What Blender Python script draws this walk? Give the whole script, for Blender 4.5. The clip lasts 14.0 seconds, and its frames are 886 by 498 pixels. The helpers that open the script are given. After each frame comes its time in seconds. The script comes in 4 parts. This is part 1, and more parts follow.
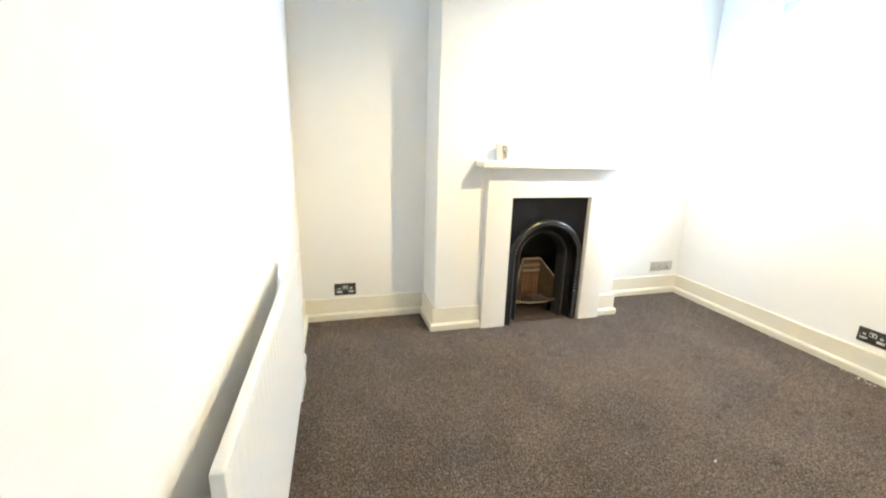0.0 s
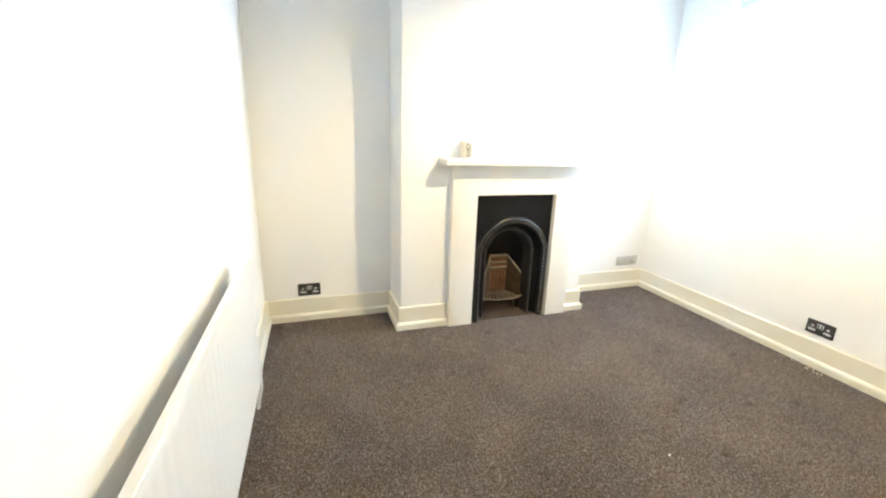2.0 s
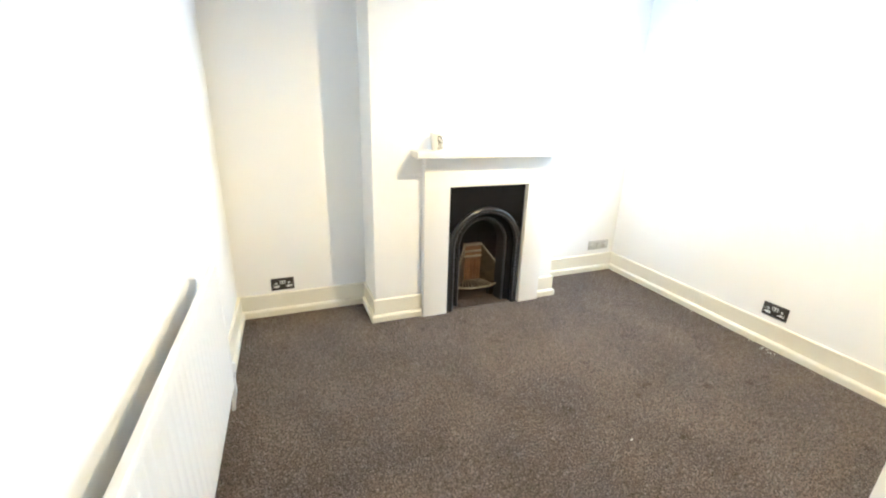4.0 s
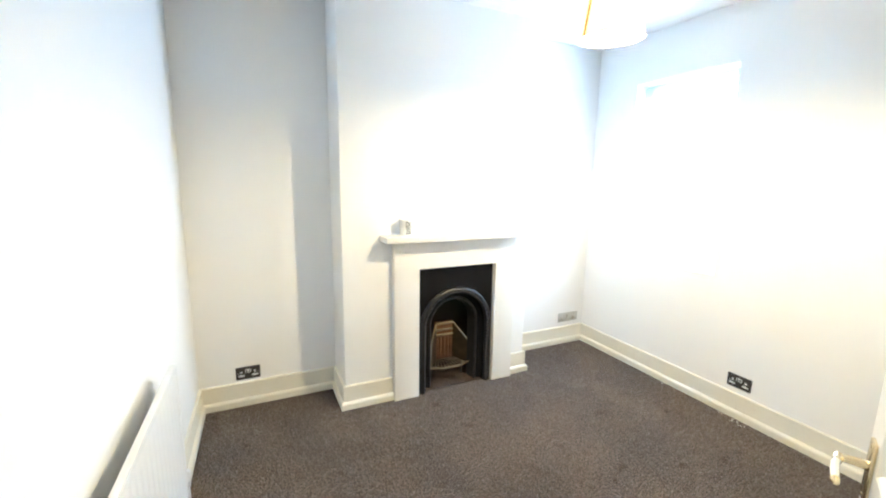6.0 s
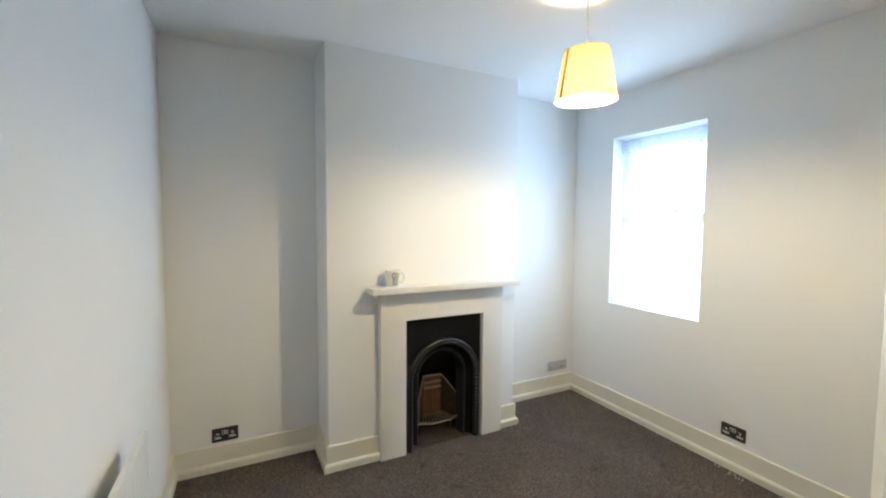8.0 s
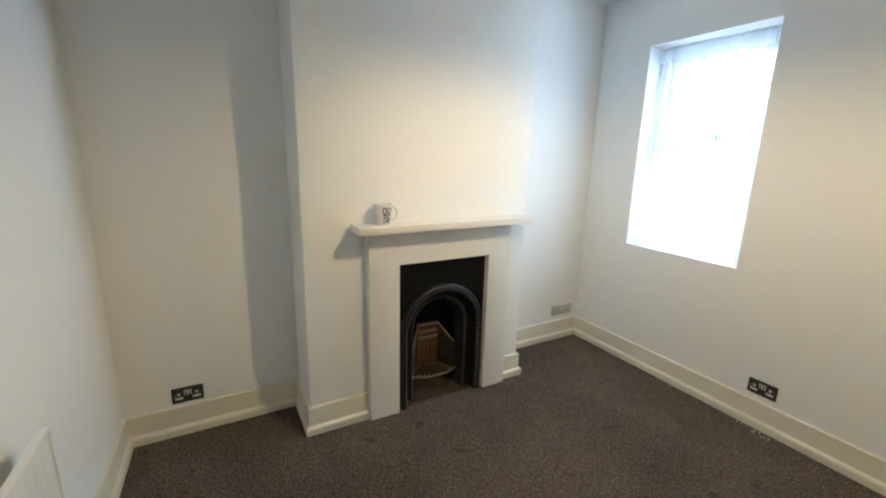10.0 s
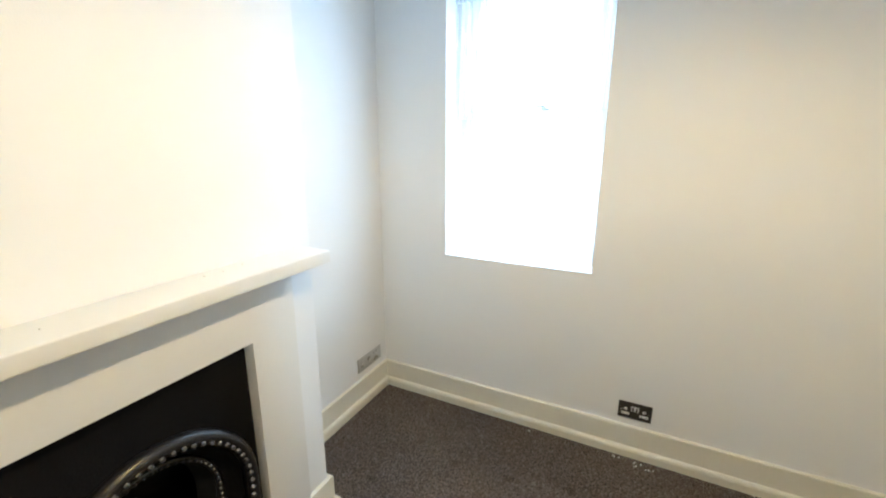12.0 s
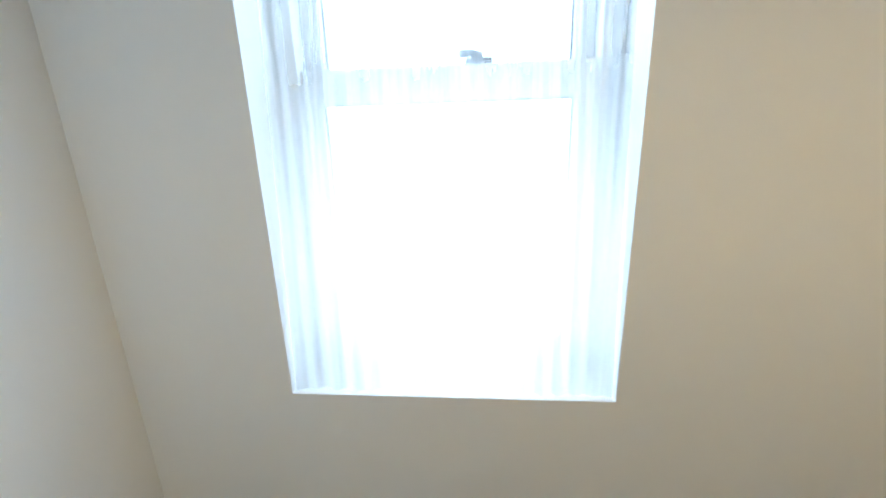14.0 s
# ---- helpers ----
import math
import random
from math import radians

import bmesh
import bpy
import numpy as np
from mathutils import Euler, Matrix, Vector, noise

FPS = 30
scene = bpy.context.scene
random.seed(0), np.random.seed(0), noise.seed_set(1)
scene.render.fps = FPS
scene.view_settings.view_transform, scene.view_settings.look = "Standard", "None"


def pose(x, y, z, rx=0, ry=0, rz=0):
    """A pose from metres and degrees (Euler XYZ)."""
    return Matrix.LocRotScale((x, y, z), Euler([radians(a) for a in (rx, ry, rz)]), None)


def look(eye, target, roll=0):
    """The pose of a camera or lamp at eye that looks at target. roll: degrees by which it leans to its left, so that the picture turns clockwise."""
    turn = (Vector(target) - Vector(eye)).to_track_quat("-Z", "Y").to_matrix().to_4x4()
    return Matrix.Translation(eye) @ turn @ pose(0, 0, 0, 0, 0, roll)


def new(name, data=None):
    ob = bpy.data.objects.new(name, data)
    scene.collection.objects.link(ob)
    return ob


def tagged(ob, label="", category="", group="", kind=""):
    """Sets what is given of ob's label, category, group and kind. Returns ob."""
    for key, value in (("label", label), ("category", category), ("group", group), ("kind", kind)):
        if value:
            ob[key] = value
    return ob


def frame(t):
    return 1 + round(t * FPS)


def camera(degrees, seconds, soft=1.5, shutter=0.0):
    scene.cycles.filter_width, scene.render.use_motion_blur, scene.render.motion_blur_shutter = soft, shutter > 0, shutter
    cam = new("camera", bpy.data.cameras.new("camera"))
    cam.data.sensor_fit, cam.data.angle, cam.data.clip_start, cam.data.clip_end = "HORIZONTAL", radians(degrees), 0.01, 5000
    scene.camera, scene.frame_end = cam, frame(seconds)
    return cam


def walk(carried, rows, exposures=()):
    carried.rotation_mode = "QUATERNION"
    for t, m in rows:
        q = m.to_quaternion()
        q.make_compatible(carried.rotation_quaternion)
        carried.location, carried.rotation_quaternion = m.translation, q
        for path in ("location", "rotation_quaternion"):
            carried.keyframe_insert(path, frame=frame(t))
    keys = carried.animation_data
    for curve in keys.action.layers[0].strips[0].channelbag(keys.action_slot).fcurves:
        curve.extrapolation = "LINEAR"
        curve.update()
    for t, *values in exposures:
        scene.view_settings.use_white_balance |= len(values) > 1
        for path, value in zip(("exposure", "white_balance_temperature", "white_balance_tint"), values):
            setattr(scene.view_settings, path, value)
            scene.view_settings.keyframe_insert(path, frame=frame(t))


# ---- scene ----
cam = camera(93.9, 14.0, soft=2.1)

PATH = [
    (0, (-2.989, -2.842, 1.265), (-2.455, -0.982, 0.761), 1.7),
    (0.5, (-2.949, -2.838, 1.275), (-2.339, -1.01, 0.739), 1.8),
    (1, (-2.95, -2.848, 1.281), (-2.331, -1.021, 0.753), 2.3),
    (1.5, (-2.934, -2.838, 1.28), (-2.33, -1.015, 0.721), 2.4),
    (2, (-2.896, -2.833, 1.298), (-2.265, -1.013, 0.763), 1.9),
    (2.5, (-2.89, -2.821, 1.327), (-2.232, -1.021, 0.754), 2.2),
    (5, (-2.831, -2.846, 1.45), (-2.076, -1.11, 0.802), 1.6),
    (5.5, (-2.83, -2.862, 1.48), (-2.017, -1.098, 1.001), 1.7),
    (6, (-2.823, -2.86, 1.53), (-1.98, -1.079, 1.187), 0.9),
    (6.5, (-2.826, -2.867, 1.557), (-1.953, -1.081, 1.338), 0.8),
    (7, (-2.825, -2.877, 1.576), (-1.925, -1.093, 1.476), 0.6),
    (9.5, (-2.763, -2.596, 1.53), (-1.842, -0.854, 1.188), 1.3),
    (10, (-2.684, -2.383, 1.524), (-1.725, -0.687, 1.074), 1.5),
    (10.5, (-2.615, -2.085, 1.514), (-1.403, -0.558, 1.068), 0.5),
    (11, (-2.48, -1.823, 1.505), (-0.975, -0.601, 1.014), -0.8),
    (11.5, (-2.234, -1.564, 1.505), (-0.629, -0.47, 1.027), -0.5),
    (12, (-1.97, -1.343, 1.487), (-0.223, -0.501, 1.0), 0.2),
    (12.5, (-1.7, -1.148, 1.523), (0.165, -0.596, 1.059), -2.5),
    (13.0, (-1.389, -1.023, 1.516), (0.482, -0.488, 1.049), -2.8),
    (13.5, (-1.133, -0.927, 1.49), (0.752, -0.478, 0.994), -1.2),
    (14.0, (-0.825, -0.842, 1.515), (1.09, -0.696, 0.958), -1.8),
]

# exposure drops as the clip's camera adapts to the window
EXPOSURE = [(0.0, 1.84, 5900, 10), (5.0, 1.88, 5650, 10), (6.0, 1.64, 5600, 10), (7.0, 1.07, 5600, 10), (9.5, 0.18, 6050, 10), (10.0, 0.24, 6100, 10),
            (11.0, 0.42, 6150, 10), (11.5, 0.46, 6050, 10), (12.0, 0.54, 5950, 10), (12.5, 0.5, 5900, 10), (13.0, 0.32, 5850, 10), (13.5, 0.2, 5950, 10), (14.0, -0.18, 6100, 10)]
walk(cam, [(t, look(eye, target, roll)) for t, eye, target, roll in PATH], EXPOSURE)

# ---- light ----
world = bpy.data.worlds.new("world")
scene.world = world
world.use_nodes = True
wn = world.node_tree.nodes
sky = wn.new("ShaderNodeTexSky")
sky.sky_type, sky.sun_disc = "NISHITA", False
sky.sun_elevation, sky.sun_rotation = radians(38), radians(200)
world.node_tree.links.new(sky.outputs[0], wn["Background"].inputs[0])
wn["Background"].inputs[1].default_value = 0.12

sun = new("sun", bpy.data.lights.new("sun", "SUN"))
sun.data.energy, sun.data.angle, sun.data.color = 1.0, radians(12), (1, 0.95, 0.88)
sun.matrix_world = look((-4, -8, 8), (0, 0, 0))

# the sky's light in the opening of the window
WINDOW_W = 44.0
day = new("window_daylight", bpy.data.lights.new("window_daylight", "AREA"))
day.data.shape, day.data.size, day.data.size_y = "RECTANGLE", 1.02, 1.90
day.data.energy, day.data.color, day.data.spread = WINDOW_W, (0.60, 0.80, 1.0), radians(178)
day.matrix_world = look((0.37, -0.67, 1.56), (-1.0, -0.69, 1.46))

BULB_STRENGTH = 910.0
BULB_COLOUR = (1.0, 0.762, 0.41)


# ---- materials ----
def mat(name, colour, rough=0.5, metal=0.0, var=0.06, scale=6.0, bump=0.0, bump_scale=200.0, fine=0.03, coat=0.0, spec=0.5):
    """A principled surface with colour variation at two scales and a fine relief."""
    m = bpy.data.materials.new(name)
    m.use_nodes = True
    nt = m.node_tree
    n, l = nt.nodes, nt.links
    b = n["Principled BSDF"]
    co = n.new("ShaderNodeTexCoord")
    big = n.new("ShaderNodeTexNoise")
    big.inputs["Scale"].default_value, big.inputs["Detail"].default_value = scale, 5
    small = n.new("ShaderNodeTexNoise")
    small.inputs["Scale"].default_value, small.inputs["Detail"].default_value = bump_scale, 3
    for t in (big, small):
        l.new(co.outputs["Object"], t.inputs["Vector"])
    mix = n.new("ShaderNodeMix")
    mix.data_type = "RGBA"
    mix.inputs[6].default_value = (*[c * (1 - var) for c in colour], 1)
    mix.inputs[7].default_value = (*[min(1, c * (1 + var)) for c in colour], 1)
    l.new(big.outputs["Fac"], mix.inputs[0])
    mix2 = n.new("ShaderNodeMix")
    mix2.data_type, mix2.blend_type = "RGBA", "OVERLAY"
    mix2.inputs[0].default_value = fine * 4
    l.new(mix.outputs[2], mix2.inputs[6])
    l.new(small.outputs["Fac"], mix2.inputs[7])
    l.new(mix2.outputs[2], b.inputs["Base Color"])
    rr = n.new("ShaderNodeMapRange")
    rr.inputs[3].default_value, rr.inputs[4].default_value = max(0.02, rough - 0.08), min(1, rough + 0.08)
    l.new(big.outputs["Fac"], rr.inputs[0])
    l.new(rr.outputs[0], b.inputs["Roughness"])
    b.inputs["Metallic"].default_value = metal
    b.inputs["Coat Weight"].default_value = coat
    b.inputs["Specular IOR Level"].default_value = spec
    if bump:
        bp = n.new("ShaderNodeBump")
        bp.inputs["Strength"].default_value, bp.inputs["Distance"].default_value = bump, 0.002
        l.new(small.outputs["Fac"], bp.inputs["Height"])
        l.new(bp.outputs[0], b.inputs["Normal"])
    return m


def plaster(name, colour):
    """Emulsion on old plaster: roller stipple over slow waves."""
    m = mat(name, colour, rough=0.88, var=0.025, scale=1.7, bump=0.12, bump_scale=260, fine=0.006, spec=0.12)
    n, l = m.node_tree.nodes, m.node_tree.links
    wave = n.new("ShaderNodeTexNoise")
    wave.inputs["Scale"].default_value, wave.inputs["Detail"].default_value = 3.2, 2
    co = [k for k in n if k.type == "TEX_COORD"][0]
    l.new(co.outputs["Object"], wave.inputs["Vector"])
    b2 = n.new("ShaderNodeBump")
    b2.inputs["Strength"].default_value, b2.inputs["Distance"].default_value = 0.25, 0.012
    l.new(wave.outputs["Fac"], b2.inputs["Height"])
    old = [k for k in n if k.type == "BUMP" and k is not b2][0]
    l.new(b2.outputs[0], old.inputs["Normal"])
    return m


def carpet_material(name="carpet", pile=False):
    """Brown twist pile: flecks of fibre, trodden patches, a few old stains."""
    m = bpy.data.materials.new(name)
    m.use_nodes = True
    n, l = m.node_tree.nodes, m.node_tree.links
    b = n["Principled BSDF"]
    co = n.new("ShaderNodeTexCoord")
    grain = n.new("ShaderNodeTexNoise")
    grain.inputs["Scale"].default_value, grain.inputs["Detail"].default_value, grain.inputs["Roughness"].default_value = 420, 2, 0.8
    fleck = n.new("ShaderNodeTexNoise")
    fleck.inputs["Scale"].default_value, fleck.inputs["Detail"].default_value, fleck.inputs["Roughness"].default_value = 62, 5, 0.75
    tread = n.new("ShaderNodeTexNoise")
    tread.inputs["Scale"].default_value, tread.inputs["Detail"].default_value, tread.inputs["Distortion"].default_value = 2.4, 12, 0.6
    stain = n.new("ShaderNodeTexNoise")
    stain.inputs["Scale"].default_value, stain.inputs["Detail"].default_value = 7.0, 3
    for t in (grain, fleck, tread, stain):
        l.new(co.outputs["Object"], t.inputs["Vector"])
    ramp = n.new("ShaderNodeValToRGB")
    e = ramp.color_ramp.elements
    e[0].position, e[0].color = 0.40, (0.020, 0.0155, 0.0132, 1)
    e[1].position, e[1].color = 0.62, (0.190, 0.153, 0.130, 1)
    mid = ramp.color_ramp.elements.new(0.5)
    mid.color = (0.070, 0.055, 0.0465, 1)
    e = ramp.color_ramp.elements
    both = n.new("ShaderNodeMix")
    both.inputs[0].default_value = 0.5
    l.new(fleck.outputs["Fac"], both.inputs[2])
    l.new(grain.outputs["Fac"], both.inputs[3])
    if pile:
        geo = n.new("ShaderNodeNewGeometry")
        l.new(geo.outputs["Random Per Island"], both.inputs[3])
        e[0].position, e[1].position, e[2].position = 0.24, 0.50, 0.80
        e[0].color, e[1].color, e[2].color = (0.122, 0.095, 0.078, 1), (0.168, 0.133, 0.110, 1), (0.258, 0.211, 0.178, 1)
    l.new(both.outputs[0], ramp.inputs[0])
    tint = n.new("ShaderNodeMix")
    tint.data_type, tint.blend_type = "RGBA", "MULTIPLY"
    tint.inputs[0].default_value = 1.0
    r2 = n.new("ShaderNodeValToRGB")
    r2.color_ramp.elements[0].position, r2.color_ramp.elements[0].color = 0.36, (0.85, 0.85, 0.87, 1)
    r2.color_ramp.elements[1].position, r2.color_ramp.elements[1].color = 0.64, (1.14, 1.12, 1.10, 1)
    l.new(tread.outputs["Fac"], r2.inputs[0])
    l.new(ramp.outputs[0], tint.inputs[6])
    l.new(r2.outputs[0], tint.inputs[7])
    blot = n.new("ShaderNodeMix")
    blot.data_type, blot.blend_type = "RGBA", "MULTIPLY"
    r3 = n.new("ShaderNodeValToRGB")
    r3.color_ramp.elements[0].position, r3.color_ramp.elements[0].color = 0.29, (0.60, 0.57, 0.55, 1)
    r3.color_ramp.elements[1].position, r3.color_ramp.elements[1].color = 0.36, (1, 1, 1, 1)
    l.new(stain.outputs["Fac"], r3.inputs[0])
    blot.inputs[0].default_value = 1.0
    l.new(tint.outputs[2], blot.inputs[6])
    l.new(r3.outputs[0], blot.inputs[7])
    l.new(blot.outputs[2], b.inputs["Base Color"])
    b.inputs["Roughness"].default_value = 0.95
    b.inputs["Specular IOR Level"].default_value = 0.15
    b.inputs["Sheen Weight"].default_value = 0.34
    b.inputs["Sheen Roughness"].default_value = 0.35
    add = n.new("ShaderNodeMath")
    add.operation = "ADD"
    l.new(grain.outputs["Fac"], add.inputs[0])
    l.new(fleck.outputs["Fac"], add.inputs[1])
    bp = n.new("ShaderNodeBump")
    bp.inputs["Strength"].default_value, bp.inputs["Distance"].default_value = 0.4, 0.003
    l.new(add.outputs[0], bp.inputs["Height"])
    l.new(bp.outputs[0], b.inputs["Normal"])
    return m


def rust_material():
    m = mat("rusty_iron", (0.080, 0.058, 0.034), rough=0.36, metal=0.6, var=0.6, scale=14, bump=0.6, bump_scale=120, fine=0.1)
    return m


def cloth(name, colour, clear, diffuse=0.35, z_fade=None):
    """Thin cloth: part of the light passes the weave, the rest is scattered through or back."""
    m = bpy.data.materials.new(name)
    m.use_nodes = True
    n, l = m.node_tree.nodes, m.node_tree.links
    n.remove(n["Principled BSDF"])
    co = n.new("ShaderNodeTexCoord")
    weave = n.new("ShaderNodeTexNoise")
    weave.inputs["Scale"].default_value, weave.inputs["Detail"].default_value = 90, 4
    l.new(co.outputs["Object"], weave.inputs["Vector"])
    mix = n.new("ShaderNodeMix")
    mix.data_type = "RGBA"
    mix.inputs[6].default_value = (*[c * 0.93 for c in colour], 1)
    mix.inputs[7].default_value = (*colour, 1)
    l.new(weave.outputs["Fac"], mix.inputs[0])
    d, t, c = n.new("ShaderNodeBsdfDiffuse"), n.new("ShaderNodeBsdfTranslucent"), n.new("ShaderNodeBsdfTransparent")
    l.new(mix.outputs[2], d.inputs[0])
    l.new(mix.outputs[2], t.inputs[0])
    a = n.new("ShaderNodeMixShader")
    a.inputs[0].default_value = diffuse
    l.new(t.outputs[0], a.inputs[1])
    l.new(d.outputs[0], a.inputs[2])
    z = n.new("ShaderNodeMixShader")
    z.inputs[0].default_value = clear
    if z_fade:
        # less clear towards the bottom: (height of the lowest clearness, height where full clearness is reached, lowest
        # clearness)
        xyz, band = n.new("ShaderNodeSeparateXYZ"), n.new("ShaderNodeMapRange")
        l.new(co.outputs["Object"], xyz.inputs[0])
        l.new(xyz.outputs["Z"], band.inputs["Value"])
        for key, v in (("From Min", z_fade[0]), ("From Max", z_fade[1]), ("To Min", z_fade[2]), ("To Max", clear)):
            band.inputs[key].default_value = v
        l.new(band.outputs["Result"], z.inputs[0])
    if z_fade:
        mp, gather, close, mul = n.new("ShaderNodeMapping"), n.new("ShaderNodeTexNoise"), n.new("ShaderNodeMapRange"), n.new("ShaderNodeMath")
        mp.inputs["Scale"].default_value = (4, 34, 0.7)
        gather.inputs["Scale"].default_value, gather.inputs["Detail"].default_value = 1.0, 3
        l.new(co.outputs["Object"], mp.inputs["Vector"])
        l.new(mp.outputs["Vector"], gather.inputs["Vector"])
        l.new(gather.outputs["Fac"], close.inputs["Value"])
        for key, v in (("From Min", 0.36), ("From Max", 0.60), ("To Min", 0.88), ("To Max", 1.06)):
            close.inputs[key].default_value = v
        mul.operation, mul.use_clamp = "MULTIPLY", True
        l.new(band.outputs["Result"], mul.inputs[0])
        l.new(close.outputs["Result"], mul.inputs[1])
        l.new(mul.outputs[0], z.inputs[0])
    l.new(a.outputs[0], z.inputs[1])
    l.new(c.outputs[0], z.inputs[2])
    l.new(z.outputs[0], n["Material Output"].inputs[0])
    return m


def glow(name, colour, strength):
    m = bpy.data.materials.new(name)
    m.use_nodes = True
    b = m.node_tree.nodes["Principled BSDF"]
    b.inputs["Base Color"].default_value = (0.9, 0.9, 0.9, 1)
    b.inputs["Emission Color"].default_value = (*colour, 1)
    b.inputs["Emission Strength"].default_value = strength
    return m


def glass_material():
    m = bpy.data.materials.new("window_glass")
    m.use_nodes = True
    b = m.node_tree.nodes["Principled BSDF"]
    b.inputs["Base Color"].default_value = (0.97, 0.99, 0.98, 1)
    b.inputs["Roughness"].default_value = 0.01
    b.inputs["Transmission Weight"].default_value = 1.0
    b.inputs["IOR"].default_value = 1.45
    return m


WALL = plaster("white_emulsion", (0.885, 0.885, 0.872))
CEIL = plaster("ceiling_emulsion", (0.89, 0.89, 0.88))
TRIM = mat("cream_gloss_paint", (0.82, 0.785, 0.67), rough=0.36, var=0.05, scale=5, bump=0.10, bump_scale=70, fine=0.02)
SURROUND = mat("white_satin_paint", (0.835, 0.82, 0.775), rough=0.42, var=0.03, scale=4, bump=0.10, bump_scale=90, fine=0.015)
DOORPAINT = mat("white_door_paint", (0.79, 0.78, 0.74), rough=0.38, var=0.03, scale=4, bump=0.06, bump_scale=120, fine=0.01)
ENAMEL = mat("radiator_enamel", (0.82, 0.82, 0.80), rough=0.32, var=0.025, scale=5, bump=0.04, bump_scale=150, fine=0.01)
CARPET = carpet_material()
PILE = carpet_material("carpet_pile", True)
IRON = mat("blackened_cast_iron", (0.0075, 0.0075, 0.0085), rough=0.48, var=0.35, scale=9, bump=0.3, bump_scale=160, fine=0.05, spec=0.12)
IRONGLOSS = mat("polished_cast_iron", (0.013, 0.013, 0.0145), rough=0.30, var=0.3, scale=9, bump=0.25, bump_scale=160, fine=0.05)
SOOT = mat("sooty_iron", (0.014, 0.013, 0.012), rough=0.8, var=0.4, scale=12, bump=0.4, bump_scale=130, fine=0.05)
RUST = rust_material()
FIREBRICK = mat("fire_clay", (0.125, 0.062, 0.030), rough=0.7, var=0.7, scale=13, bump=0.5, bump_scale=140, fine=0.08)
# ashy bars and lip; also the highlights painted on bands and cheek rims
ASHEN_GLINT = mat("ashy_iron_and_glints", (0.24, 0.20, 0.15), rough=0.6, metal=0.5, var=0.35, scale=25, bump=0.4, bump_scale=150, fine=0.05)
STUD = mat("worn_bright_iron", (0.12, 0.12, 0.13), rough=0.30, metal=0.6, var=0.3, scale=60)
BRASS = mat("polished_brass", (0.84, 0.70, 0.44), rough=0.20, metal=1.0, var=0.08, scale=30, bump=0.03, bump_scale=200, fine=0.02)
CHROME = mat("worn_steel", (0.62, 0.62, 0.61), rough=0.28, metal=1.0, var=0.06, scale=40, bump=0.04, bump_scale=300, fine=0.02)
BLACKPLATE = mat("black_nickel", (0.055, 0.052, 0.050), rough=0.34, metal=0.35, var=0.15, scale=40, bump=0.03, bump_scale=300)
STEELPLATE = mat("brushed_steel_plate", (0.60, 0.60, 0.59), rough=0.5, metal=0.55, var=0.05, scale=30, bump=0.05, bump_scale=300)
PLASTIC = mat("white_plastic", (0.80, 0.80, 0.78), rough=0.35, var=0.02, scale=30)
BLACKPLASTIC = mat("black_plastic", (0.02, 0.02, 0.02), rough=0.4, var=0.1, scale=30)
CHINA = mat("white_glazed_china", (0.82, 0.82, 0.80), rough=0.12, var=0.015, scale=20, coat=0.4)
INK = mat("black_print", (0.02, 0.02, 0.02), rough=0.3, var=0.1, scale=40)
TEA = mat("milky_tea", (0.24, 0.12, 0.055), rough=0.08, var=0.08, scale=40)
FRAMEPAINT = mat("window_frame_paint", (0.86, 0.87, 0.87), rough=0.4, var=0.03, scale=6, bump=0.08, bump_scale=100)
GLASS = glass_material()
NET = cloth("net_curtain_weave", (0.86, 0.88, 0.90), 0.72, 0.52, (1.22, 1.66, 0.30))
NETHEAD = cloth("net_heading_weave", (0.80, 0.83, 0.88), 0.34, 0.80)
LOCKIRON = mat("tarnished_lock_metal", (0.05, 0.045, 0.04), rough=0.45, metal=0.5, var=0.2, scale=40)
RUBBLE = mat("soot_and_brick_dust", (0.075, 0.05, 0.034), rough=0.95, var=0.7, scale=35)
GASKET = mat("grey_glazing_bead", (0.16, 0.17, 0.18), rough=0.6, var=0.15, scale=30)
SHADE = cloth("cream_lampshade_cloth", (0.75, 0.64, 0.47), 0.0, 0.60)
SEAM = mat("brown_shade_seam", (0.22, 0.13, 0.05), rough=0.8, var=0.1, scale=40)
FLEX = mat("white_flex", (0.78, 0.76, 0.70), rough=0.5, var=0.03, scale=40)
BULB = glow("lit_bulb", BULB_COLOUR, BULB_STRENGTH)
CRUMB = mat("flaked_paint", (0.78, 0.76, 0.70), rough=0.6, var=0.05, scale=50)
GROUND = mat("outdoor_ground", (0.16, 0.16, 0.15), rough=0.9, var=0.2, scale=0.6, bump=0.4, bump_scale=20)


# ---- mesh helpers ----
def box(bm, x0, y0, z0, x1, y1, z1, m=None):
    """A box between two corners, added to bm."""
    vs = bmesh.ops.create_cube(bm, size=1)["verts"]
    for v in vs:
        v.co = Vector(((x0 + x1) / 2 + v.co.x * (x1 - x0), (y0 + y1) / 2 + v.co.y * (y1 - y0), (z0 + z1) / 2 + v.co.z * (z1 - z0)))
        if m is not None:
            v.co = m @ v.co
    return vs


def soften(bm, width, segments=2):
    bmesh.ops.bevel(bm, geom=list(bm.edges), offset=width, segments=segments, affect="EDGES", profile=0.5)
    return bm


def bevelled(x0, y0, z0, x1, y1, z1, width=0.003, segments=2):
    bm = bmesh.new()
    box(bm, x0, y0, z0, x1, y1, z1)
    return soften(bm, width, segments)


